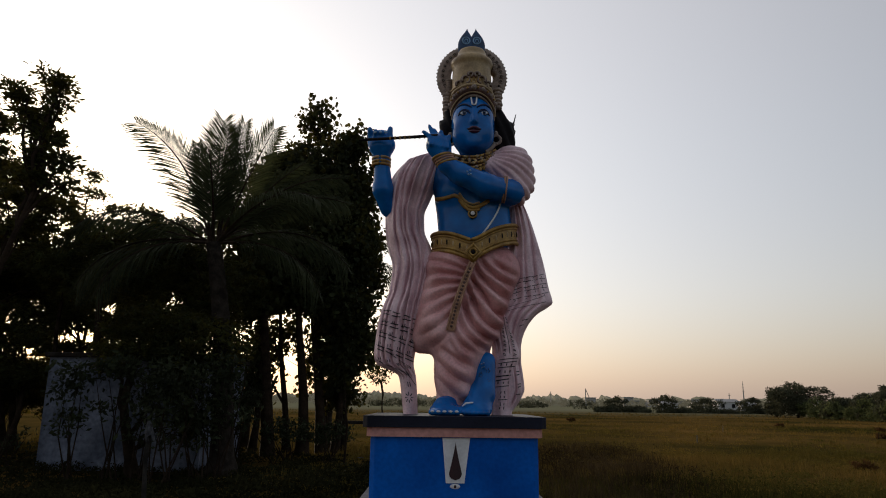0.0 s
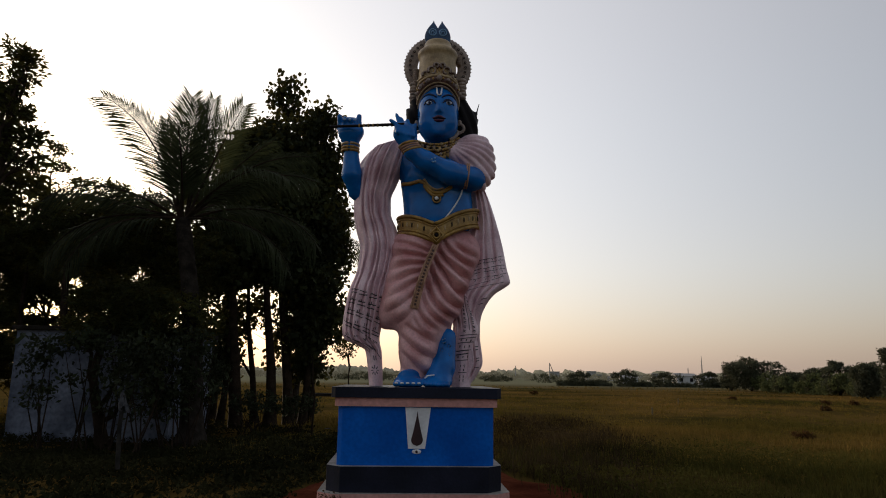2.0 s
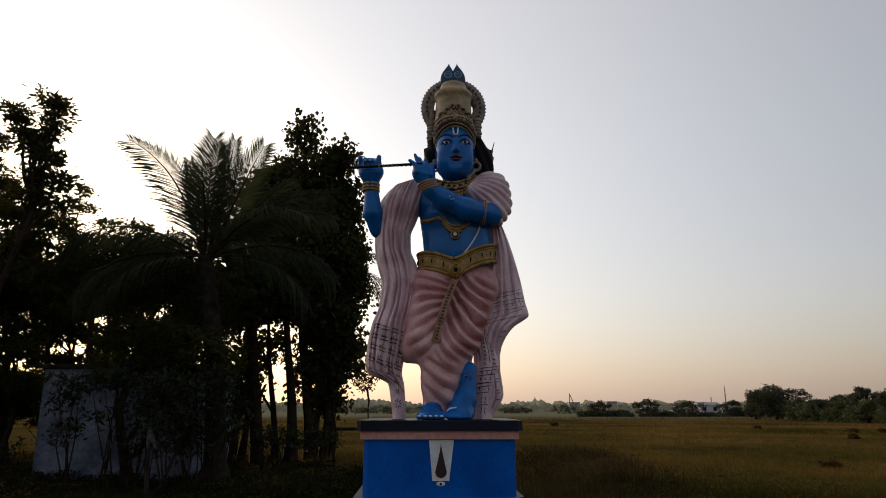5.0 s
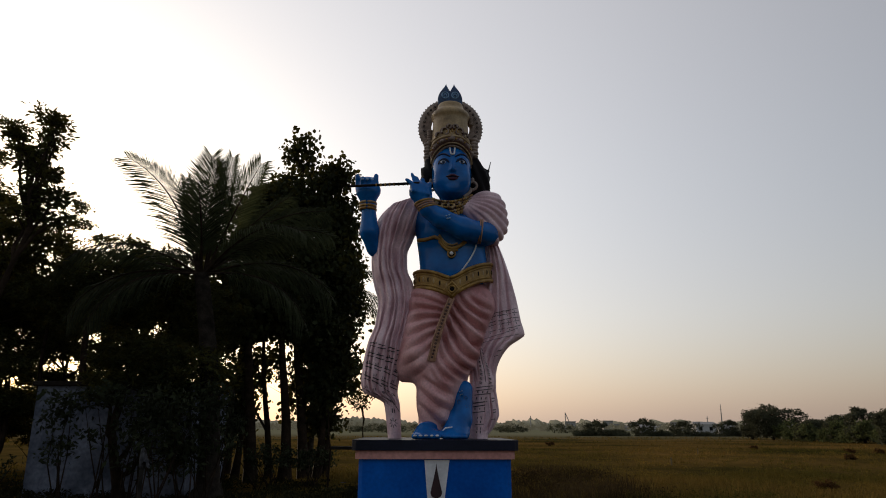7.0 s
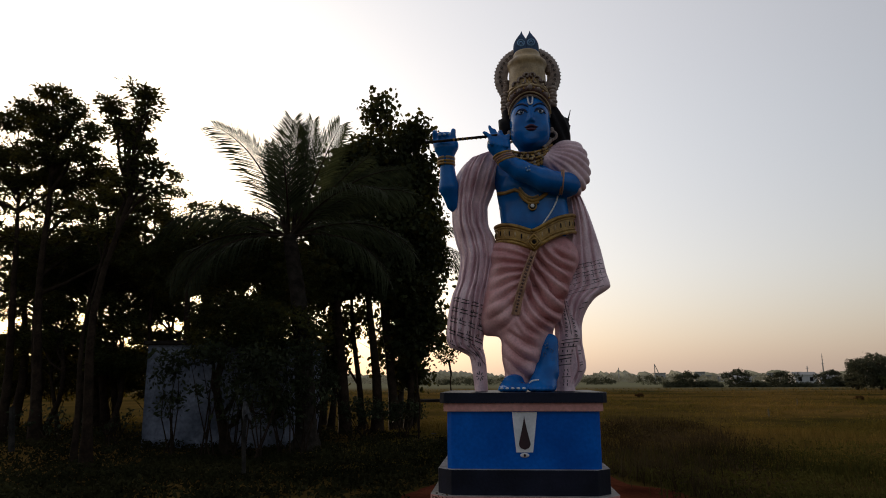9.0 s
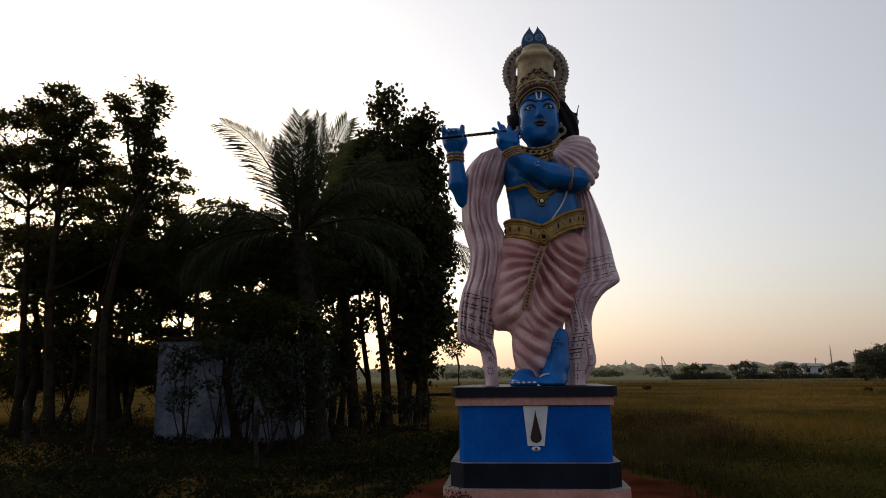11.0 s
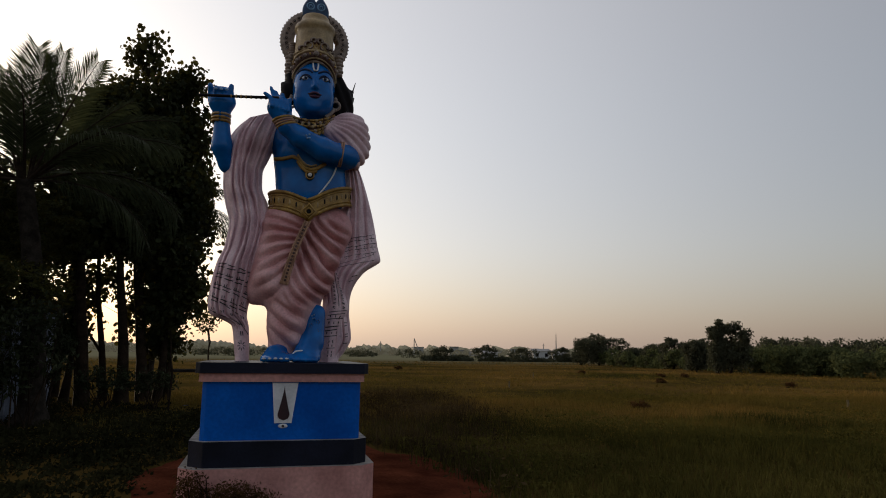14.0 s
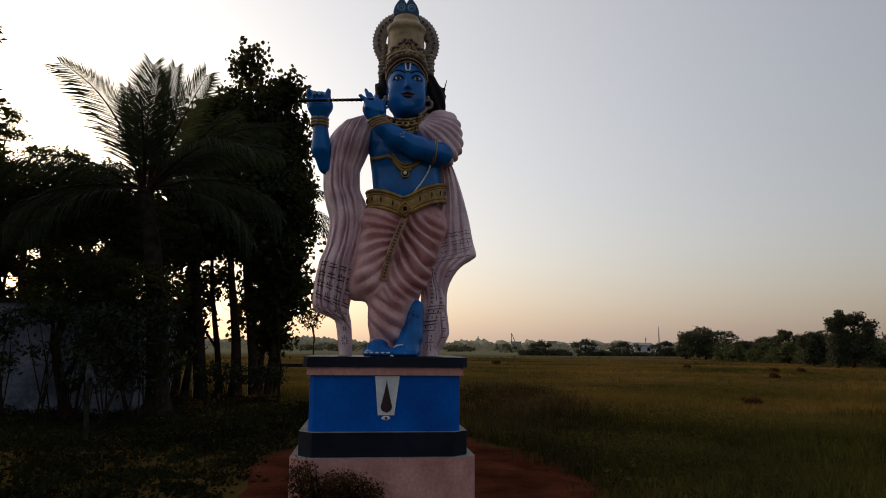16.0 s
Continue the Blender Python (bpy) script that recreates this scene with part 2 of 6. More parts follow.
# ---- mesh helpers ----
class Geo:
    """Collects vertices and faces of one mesh."""

    def __init__(self):
        self.v, self.f, self.m, self.count = [], [], [], 0

    def add(self, verts, faces, mat=0):
        verts = np.asarray(verts, float).reshape(-1, 3)
        self.v.append(verts)
        off = self.count
        self.f += [tuple(i + off for i in q) for q in faces]
        self.m += [mat] * len(faces)
        self.count += len(verts)

    def grid(self, pts, mat=0, wrap=False):
        """A sheet from an array of rows of points; wrap joins each row into a ring."""
        r, c = pts.shape[:2]
        faces = []
        for i in range(r - 1):
            for j in range(c if wrap else c - 1):
                k = (j + 1) % c
                faces.append((i * c + j, i * c + k, (i + 1) * c + k, (i + 1) * c + j))
        self.add(pts, faces, mat)

    def tube(self, pts, radii, mat=0, seg=8, flat=1.0):
        pts = np.asarray(pts, float)
        radii = np.broadcast_to(np.asarray(radii, float), (len(pts),))
        d = np.gradient(pts, axis=0)
        d /= np.linalg.norm(d, axis=1)[:, None] + 1e-9
        up = np.array([0.0, 1.0, 0.0]) if abs(d[:, 1]).max() < 0.9 else np.array([1.0, 0.0, 0.0])
        a = np.cross(d, up)
        a /= np.linalg.norm(a, axis=1)[:, None] + 1e-9
        b = np.cross(d, a)
        th = np.linspace(0, 2 * np.pi, seg, endpoint=False)
        rings = pts[:, None] + radii[:, None, None] * (np.cos(th)[None, :, None] * a[:, None] + flat * np.sin(th)[None, :, None] * b[:, None])
        self.grid(rings, mat, True)
        n = len(pts)
        self.add(rings[0], [tuple(range(seg))], mat)
        self.add(rings[-1], [tuple(reversed(range(seg)))], mat)

    def box(self, lo, hi, mat=0):
        (a, b, c), (d, e, f) = lo, hi
        v = [(a, b, c), (d, b, c), (d, e, c), (a, e, c), (a, b, f), (d, b, f), (d, e, f), (a, e, f)]
        self.add(v, [(0, 3, 2, 1), (4, 5, 6, 7), (0, 1, 5, 4), (1, 2, 6, 5), (2, 3, 7, 6), (3, 0, 4, 7)], mat)

    def lathe(self, centre, profile, mat=0, seg=40):
        th = np.linspace(0, 2 * np.pi, seg, endpoint=False)
        p = np.array([[(centre[0] + r * math.cos(t), centre[1] + r * math.sin(t), z) for t in th] for r, z in profile])
        self.grid(p, mat, True)

    def blob(self, c, r, mat=0, seg=12, rings=8):
        p = np.array([[(c[0] + r[0] * math.sin(a) * math.cos(t), c[1] + r[1] * math.sin(a) * math.sin(t), c[2] + r[2] * math.cos(a))
                       for t in np.linspace(0, 2 * np.pi, seg, endpoint=False)] for a in np.linspace(0.02, np.pi - 0.02, rings)])
        self.grid(p, mat, True)

    def torus(self, c, R, r, mat=0, normal="y", seg=18, arc=(0, 2 * math.pi), squash=1.0):
        t = np.linspace(arc[0], arc[1], seg)
        if normal == "y":
            pts = np.stack([c[0] + R * np.cos(t), np.full(seg, c[1]), c[2] + squash * R * np.sin(t)], 1)
        else:
            pts = np.stack([c[0] + R * np.cos(t), c[1] + squash * R * np.sin(t), np.full(seg, c[2])], 1)
        self.tube(pts, r, mat, 6)

    def mesh(self, name, materials, smooth=False):
        me = bpy.data.meshes.new(name)
        me.from_pydata(np.concatenate(self.v).tolist(), [], self.f)
        for mt in materials:
            me.materials.append(mt)
        me.polygons.foreach_set("material_index", self.m)
        if smooth:
            me.polygons.foreach_set("use_smooth", [True] * len(self.f))
        me.update()
        return me


def thing(name, label, category, group="", kind="", at=(0, 0, 0)):
    ob = new(name)
    ob.location = at
    return tagged(ob, label, category, group, kind)


def part(name, geo, mats, parent, label="", smooth=False, bevel=0.0):
    ob = new(name, geo.mesh(name, mats if isinstance(mats, (list, tuple)) else [mats], smooth))
    if parent is not None:
        ob.parent = parent
    if label:
        ob["label"] = label
    if bevel:
        b = ob.modifiers.new("bevel", "BEVEL")
        b.width, b.segments, b.limit_method = bevel, 2, "ANGLE"
    return ob


def quick_mesh(name, verts, tris, mat):
    """A mesh of many triangles from arrays."""
    me = bpy.data.meshes.new(name)
    me.vertices.add(len(verts))
    me.vertices.foreach_set("co", np.asarray(verts, np.float32).ravel())
    me.loops.add(tris.size)
    me.loops.foreach_set("vertex_index", tris.ravel().astype(np.int32))
    me.polygons.add(len(tris))
    me.polygons.foreach_set("loop_start", np.arange(0, tris.size, 3, dtype=np.int32))
    me.materials.append(mat)
    me.update(calc_edges=True)
    return me


def spline(xs, ys, x):
    """A smooth curve through a few knots."""
    xs, ys = np.asarray(xs, float), np.asarray(ys, float)
    if xs[0] > xs[-1]:
        xs, ys = xs[::-1], ys[::-1]
    h = np.diff(xs)
    s = np.diff(ys) / h
    m = np.zeros(len(xs))
    m[1:-1] = np.where(s[1:] * s[:-1] > 0, 2 * s[1:] * s[:-1] / (s[1:] + s[:-1] + 1e-12), 0)
    m[0], m[-1] = s[0], s[-1]
    x = np.clip(np.asarray(x, float), xs[0], xs[-1])
    i = np.clip(np.searchsorted(xs, x) - 1, 0, len(xs) - 2)
    t = (x - xs[i]) / h[i]
    return ((2 * t ** 3 - 3 * t ** 2 + 1) * ys[i] + (t ** 3 - 2 * t ** 2 + t) * h[i] * m[i]
            + (-2 * t ** 3 + 3 * t ** 2) * ys[i + 1] + (t ** 3 - t ** 2) * h[i] * m[i + 1])


# ---- leaves, trees ----
rng = np.random.default_rng(7)


def leaf_arrays(pts, size, spread=0.35, narrow=0.45, hang=0.5, oval=False, away=None):
    """Folded diamond leaves at the points: vertices and triangles."""
    n = len(pts)
    d = rng.normal(size=(n, 3))
    d[:, 2] -= hang
    if away is not None:
        d = 0.35 * d + away / (np.linalg.norm(away, axis=1)[:, None] + 1e-9)
    d /= np.linalg.norm(d, axis=1)[:, None]
    o = rng.normal(size=(n, 3))
    w = np.cross(d, o)
    w /= np.linalg.norm(w, axis=1)[:, None] + 1e-9
    nrm = np.cross(d, w)
    s = size * (1 + spread * rng.normal(size=(n, 1)).clip(-2, 2))
    a = pts - d * s * 0.5
    tip = pts + d * s * 0.5
    mid = pts + nrm * s * 0.08
    if oval:
        lo, up, half = mid - d * s * 0.2, mid + d * s * 0.22, w * s * narrow * 0.5
        v = np.stack([a, lo + half, up + half * 0.85, tip, up - half * 0.85, lo - half], 1).reshape(-1, 3)
        k = np.arange(n)[:, None] * 6
        return v, np.stack([k + [0, 1, 5], k + [1, 2, 4], k + [1, 4, 5], k + [2, 3, 4]], 1).reshape(-1, 3)
    v = np.stack([a, mid + w * s * narrow * 0.5, tip, mid - w * s * narrow * 0.5], 1).reshape(-1, 3)
    k = np.arange(n)[:, None] * 4
    t = np.stack([k + [0, 1, 2], k + [0, 2, 3]], 1).reshape(-1, 3)
    return v, t


def clumped(blobs, per, clump, twig=0.4, tier=1.0, twigs=None):
    """Points in ellipsoids (x, y, z, rx, ry, rz, weight), gathered in clumps; twigs takes the middle of each clump."""
    out = []
    for x, y, z, rx, ry, rz, w in blobs:
        k = max(3, int(per * w / clump))
        u = rng.normal(size=(k, 3))
        u /= np.linalg.norm(u, axis=1)[:, None]
        c = np.array([x, y, z]) + u * np.array([rx, ry, rz]) * rng.uniform(0.15, 1, size=(k, 1)) ** 0.45
        p = c[:, None] + rng.normal(size=(k, clump, 3)).clip(-1.7, 1.7) * twig * np.array([0.5, 0.5, 0.4 * tier]) * rng.uniform(0.5, 1.2, size=(k, 1, 1))
        out.append(p.reshape(-1, 3))
        if twigs is not None:
            twigs.append(np.repeat(c, clump, 0))
    return np.concatenate(out)


def tree(name, label, base, top, r0, blobs, per, leaf, mat, clump=24, twig=0.4, bend=0.2, narrow=0.5, limbs=True, group="", hang=0.5, oval=False, tier=1.0):
    t = thing(name, label, "tree", group, at=base)
    base, top = np.array(base, float), np.array(top, float)
    g = Geo()
    s = np.linspace(0, 1, 9)
    axis = base + (top - base) * s[:, None]
    side = rng.normal(size=2) * bend
    axis[:, 0] += side[0] * np.sin(s * np.pi) + 0.04 * np.sin(s * 9)
    axis[:, 1] += side[1] * np.sin(s * np.pi)
    rad = r0 * (1 - 0.75 * s)
    rad[0] *= 1.35
    g.tube(axis - base, rad, 0, 9)
    if limbs:
        for b in blobs:
            tgt = np.array(b[:3])
            h = np.clip((tgt[2] - 1.0 - base[2]) / (top[2] - base[2] + 1e-6), 0.18, 0.9)
            st = np.array([np.interp(h, s, axis[:, k]) for k in range(3)])
            q = np.linspace(0, 1, 6)[:, None]
            line = st + (tgt - st) * q + np.array([0, 0, 0.25]) * np.sin(q * np.pi)
            line[1:-1] += rng.normal(size=(4, 3)) * 0.06
            g.tube(line - base, np.linspace(0.42, 0.08, 6) * r0, 0, 6)
            for _ in range(5):
                e = tgt + rng.normal(size=3) * np.array(b[3:6]) * 0.55
                m0 = line[rng.integers(2, 6)]
                g.tube(np.array([m0, (m0 + e) / 2 + rng.normal(size=3) * 0.08, e]) - base, np.array([0.13, 0.09, 0.03]) * r0, 0, 5)
    part("trunk", g, M_BARK, t, smooth=True)
    mids = [] if tier < 1 else None
    p = clumped(blobs, per, clump, twig, tier, mids)
    v, tr = leaf_arrays(p - base, leaf, narrow=narrow, hang=hang, oval=oval, away=p - np.concatenate(mids) if mids else None)
    c = new("crown", quick_mesh("crown", v, tr, mat))
    c.parent = t
    return t


def frond(length, lift, droop, yaw, leaflet, roll=0.0, gap=0.042):
    """One feather leaf of a palm, from the origin: a rib and two rows of leaflets."""
    g = Geo()
    n = 14
    s = np.linspace(0, 1, n)
    ang = lift - droop * s ** 1.6
    step = length / (n - 1)
    r = np.concatenate([[0], np.cumsum(np.cos(ang[:-1]) * step)])
    z = np.concatenate([[0], np.cumsum(np.sin(ang[:-1]) * step)])
    dirx, diry = math.cos(yaw), math.sin(yaw)
    rib = np.stack([r * dirx, r * diry, z], 1)
    g.tube(rib, np.linspace(0.035, 0.006, n), 0, 5)
    side = np.array([-diry, dirx, 0])
    sag = 0.10 if lift > 1.0 else 0.32
    v, f = [], []
    k = int(length / gap)
    for i in range(k):
        u = 0.16 + 0.84 * i / k
        p = np.array([np.interp(u, s, rib[:, q]) for q in range(3)])
        a = np.interp(u, s, ang)
        fwd = np.array([math.cos(a) * dirx, math.cos(a) * diry, math.sin(a)])
        upn = np.cross(side, fwd)
        lat = side * math.cos(roll) + upn * math.sin(roll)
        nrm = upn * math.cos(roll) - side * math.sin(roll)
        ll = leaflet * (0.45 + 0.75 * math.sin(math.pi * min(1, 0.12 + 0.86 * u))) * rng.uniform(0.85, 1.1)
        for sg in (-1, 1):
            out = lat * sg * 0.66 + fwd * (0.58 + 0.4 * u) + nrm * (0.16 + rng.normal() * 0.07)
            out /= np.linalg.norm(out)
            wv = fwd * 0.5 - lat * sg * 0.1
            wv = wv / np.linalg.norm(wv) * 0.015
            m = p + out * ll * 0.55
            e = p + out * ll + np.array([0, 0, -sag * ll * rng.uniform(0.5, 1.5)])
            o = len(v)
            v += [p - wv * 0.5, p + wv * 0.5, m + wv, m - wv, e]
            f += [(o, o + 1, o + 2, o + 3), (o + 3, o + 2, o + 4)]
    leaflets = Geo()
    leaflets.add(v, f)
    return g, leaflets


def palm(label, base, crown, trunk_r, fronds):
    t = thing("palm_tree", label, "palm tree", at=base)
    base, crown = np.array(base, float), np.array(crown, float)
    g = Geo()
    s = np.linspace(0, 1, 26)
    axis = (crown - base) * s[:, None]
    axis[:, 0] += 0.12 * np.sin(s * math.pi)
    rad = trunk_r * (1 - 0.35 * s) * (1 + 0.07 * (np.arange(26) % 2))
    rad[:3] *= [1.5, 1.3, 1.1]
    g.tube(axis, rad, 0, 12)
    part("trunk", g, M_PALMBARK, t, smooth=True)
    for length, lift, droop, yaw, leaflet, *turn in fronds:
        rib, leaflets = frond(length, radians(lift), radians(droop), radians(yaw), leaflet, radians(turn[0] if turn else 0))
        o = part("frond", rib, M_BARK, t, smooth=True)
        part("blade", leaflets, M_PALM, o)
        o.location = crown - base + np.array([math.cos(radians(yaw)), math.sin(radians(yaw)), 0]) * 0.08
    return t


# ---- ground ----
def ground_height(x, y):
    return 0.04 * np.sin(x * 0.35 + 1.3) * np.sin(y * 0.28) + 0.02 * np.sin(x * 1.3 + y * 0.9)


def fade(x, y):
    return np.clip((np.hypot(x, y) - 2.2) / 3.0, 0, 1)


gx = np.concatenate([-np.geomspace(3000, 30, 24), np.linspace(-28, 28, 113), np.geomspace(30, 3000, 24)])
gy = np.concatenate([-np.geomspace(400, 16, 10), np.linspace(-15, 41, 113), np.geomspace(43, 4000, 26)])
GX, GY = np.meshgrid(gx, gy)
GZ = ground_height(GX, GY) * fade(GX, GY) * (np.hypot(GX, GY) < 45)
gg = Geo()
gg.grid(np.stack([GX, GY, GZ], 2))
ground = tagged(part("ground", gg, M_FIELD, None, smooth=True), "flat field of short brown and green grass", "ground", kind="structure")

sg = Geo()
th = np.linspace(0, 2 * np.pi, 72, endpoint=False)
rings = []
for q in np.linspace(0, 1, 14):
    wob = 1 + 0.07 * np.sin(3 * th + 1) + 0.05 * np.sin(7 * th) + 0.03 * np.sin(13 * th + 2)
    xx = 0.3 + 2.02 * q * wob * np.cos(th) * (1 + 0.0 * th)
    yy = 0.3 + np.where(np.sin(th) > 0, 5.2, 6.2) * q * wob * np.sin(th)
    zz = 0.012 + 0.05 * (1 - q ** 2) + 0.012 * np.sin(xx * 7 + yy * 4) * (q < 0.95) - 0.03 * (q > 0.97)
    rings.append(np.stack([xx, yy, zz], 1))
sg.grid(np.array(rings), 0, True)
tagged(part("dirt_clearing", sg, M_SOIL, None, smooth=True), "bare red soil trodden round the plinth", "soil", kind="structure")


# ---- plinth ----
def octagon(g, half, ch, z0, z1, mat, top_mat=None, slope=0.0, shift=0.0):
    def ring(h, c, z):
        return [(-h + c, -h, z), (h - c, -h, z), (h, -h + c, z), (h, h - c, z), (h - c, h, z), (-h + c, h, z), (-h, h - c, z), (-h, -h + c, z)]
    v = ring(half, ch, z0) + ring(half - slope, ch, z1)
    v = [(x + shift, y, z) for x, y, z in v]
    f = [(i, (i + 1) % 8, 8 + (i + 1) % 8, 8 + i) for i in range(8)]
    g.add(v, f, mat)
    g.add(v[8:], [tuple(range(8))], mat if top_mat is None else top_mat)
    g.add(v[:8], [tuple(reversed(range(8)))], mat)


plinth = thing("plinth", "stepped masonry plinth painted blue, navy and pink", "plinth")
for nm, half, z0, z1, mats, lab in (
        ("base_step", 0.895, -0.06, 0.47, [M_PINK, M_LEDGE], "chipped pale pink base step"),
        ("lower_band", 0.825, 0.47, 0.70, [M_NAVY, M_LEDGE], "dark navy band with a pale ledge"),
        ("body", 0.742, 0.70, 1.24, [M_PLBLUE, M_PLBLUE], "bright blue painted body"),
        ("cornice", 0.775, 1.24, 1.32, [M_PINK, M_PINK], "pale pink cornice"),
        ("top_slab", 0.808, 1.32, 1.418, [M_NAVY, M_NAVY], "dark top slab")):
    g = Geo()
    octagon(g, half, 0.045 if half < 0.81 else 0.14, z0, z1, 0, 1, 0.0, -0.02 if half > 0.81 else -0.012)
    part(nm, g, mats, plinth, lab, bevel=0.008)
g = Geo()
y0 = -0.742
g.add([(-0.118, y0 - 0.012, 1.232), (-0.085, y0 - 0.012, 0.855), (0.076, y0 - 0.012, 0.855), (0.124, y0 - 0.012, 1.232),
       (-0.118, y0 + 0.01, 1.232), (-0.085, y0 + 0.01, 0.855), (0.076, y0 + 0.01, 0.855), (0.124, y0 + 0.01, 1.232)],
      [(0, 1, 2, 3), (0, 4, 5, 1), (1, 5, 6, 2), (2, 6, 7, 3), (3, 7, 4, 0)], 0)
g.blob((-0.004, y0 - 0.004, 0.828), (0.045, 0.012, 0.022), 0)
drop = []
side = []
for q in np.linspace(0, 1, 22):
    side.append((0.056 * (q / 0.82) ** 1.25 if q < 0.82 else 0.056 * math.sqrt(max(0.0, 1 - ((q - 0.82) / 0.18) ** 2)), 1.205 - 0.325 * q))
for w, zz in side:
    drop.append((-0.002 - w, y0 - 0.017, zz))
for w, zz in reversed(side[1:-1]):
    drop.append((-0.002 + w, y0 - 0.017, zz))
emblem = part("emblem", g, M_WHITE, plinth, "white tapering mark with a maroon drop")
g = Geo()
g.add(drop, [tuple(range(len(drop)))])
part("drop", g, M_DROP, emblem, "dark maroon painted drop")
g = Geo()
g.blob((-0.004, y0 - 0.016, 0.828), (0.012, 0.006, 0.013))
part("dot", g, M_DROP, emblem)


# ---- statue ----
def capsule(X, Y, Z, a, b, ra, rb):
    a, b = np.array(a, np.float32), np.array(b, np.float32)
    d = b - a
    t = np.clip(((X - a[0]) * d[0] + (Y - a[1]) * d[1] + (Z - a[2]) * d[2]) / float(d @ d), 0, 1)
    return np.sqrt((X - a[0] - t * d[0]) ** 2 + (Y - a[1] - t * d[1]) ** 2 + (Z - a[2] - t * d[2]) ** 2) - (ra + (rb - ra) * t)


def ellipsoid(X, Y, Z, c, r):
    k = np.sqrt(((X - c[0]) / r[0]) ** 2 + ((Y - c[1]) / r[1]) ** 2 + ((Z - c[2]) / r[2]) ** 2)
    return (k - 1) * min(r)


def soft_min(a, b, k):
    h = np.clip(0.5 + 0.5 * (b - a) / k, 0, 1)
    return b * (1 - h) + a * h - k * h * (1 - h)


def sculpt(shapes, lo, hi, h):
    """Blends shapes ("cap", a, b, ra, rb, k) and ("ell", c, r, k) and returns the surface: vertices and quads."""
    ax = [np.arange(l, u + h, h, dtype=np.float32) for l, u in zip(lo, hi)]
    D = np.full([len(q) for q in ax], 1.0, np.float32)
    for s in shapes:
        if s[0] == "cap":
            c = np.array([s[1], s[2]])
            r = max(s[3], s[4])
            mn, mx = c.min(0) - r - 0.14, c.max(0) + r + 0.14
        else:
            mn, mx = np.array(s[1]) - np.array(s[2]) - 0.14, np.array(s[1]) + np.array(s[2]) + 0.14
        sl = tuple(slice(*np.searchsorted(ax[i], (mn[i], mx[i]))) for i in range(3))
        X, Y, Z = ax[0][sl[0]][:, None, None], ax[1][sl[1]][None, :, None], ax[2][sl[2]][None, None, :]
        d = capsule(X, Y, Z, *s[1:5]) if s[0] == "cap" else ellipsoid(X, Y, Z, s[1], s[2])
        k = s[-1]
        D[sl] = soft_min(D[sl], d, k) if k > 0 else np.maximum(D[sl], -d)
    inside = D < 0
    n = np.array(D.shape)
    cnt, acc = np.zeros(n - 1, np.float32), np.zeros((*(n - 1), 3), np.float32)
    base = np.stack(np.meshgrid(*[np.arange(q - 1) for q in n], indexing="ij"), -1).astype(np.float32)
    corner = [(i, j, k) for i in (0, 1) for j in (0, 1) for k in (0, 1)]

    def cs(o):
        return tuple(slice(o[i], n[i] - 1 + o[i]) for i in range(3))
    for p in corner:
        for axis in range(3):
            if p[axis] == 0:
                q = list(p)
                q[axis] = 1
                d0, d1 = D[cs(p)], D[cs(q)]
                cross = (d0 < 0) != (d1 < 0)
                t = np.where(cross, d0 / np.where(cross, d0 - d1, 1), 0)
                cnt += cross
                for i in range(3):
                    acc[..., i] += cross * (p[i] + (t if i == axis else 0))
    act = cnt > 0
    idx = np.full(act.shape, -1, np.int64)
    idx[act] = np.arange(act.sum())
    verts = (base[act] + acc[act] / cnt[act][:, None]) * h + np.array([q[0] for q in ax])
    quads = []
    for axis in range(3):
        o = [0, 0, 0]
        o[axis] = 1
        a = inside[tuple(slice(0, n[i] - o[i]) for i in range(3))]
        b = inside[tuple(slice(o[i], n[i]) for i in range(3))]
        u, w = [i for i in range(3) if i != axis]
        loc = np.argwhere(a != b)
        loc = loc[(loc[:, u] > 0) & (loc[:, w] > 0) & (loc[:, u] < n[u] - 1) & (loc[:, w] < n[w] - 1)]
        flip = a[tuple(loc.T)]
        e1, e2 = np.zeros(3, int), np.zeros(3, int)
        e1[u], e2[w] = 1, 1
        q = np.stack([idx[tuple((loc - e1 - e2).T)], idx[tuple((loc - e2).T)], idx[tuple(loc.T)], idx[tuple((loc - e1).T)]], 1)
        if axis == 1:
            flip = ~flip
        q[~flip] = q[~flip][:, ::-1]
        quads.append(q)
    quads = np.concatenate(quads)
    for _ in range(2):
        sm, c = np.zeros_like(verts), np.zeros(len(verts))
        for i in range(4):
            np.add.at(sm, quads[:, i], verts[quads[:, (i + 1) % 4]] + verts[quads[:, (i + 3) % 4]])
            np.add.at(c, quads[:, i], 2)
        verts = verts * 0.4 + 0.6 * sm / np.maximum(c, 1)[:, None]
    return verts, quads


def normals(v, q):
    fn = np.cross(v[q[:, 2]] - v[q[:, 0]], v[q[:, 3]] - v[q[:, 1]])
    n = np.zeros_like(v)
    for i in range(4):
        np.add.at(n, q[:, i], fn)
    return n / (np.linalg.norm(n, axis=1)[:, None] + 1e-9)


S = Geo()
SKIN, DHOTI, SHAWL, GOLD, CROWN, HALO, BLACK, WHITE, RED, LBLUE, DBLUE, BROWN, SASH, EYE, LID, LIP, INK = range(17)

# skin: trunk, head, arms, feet
HC, HR = (0.178, -0.10, 4.45), (0.232, 0.24, 0.345)
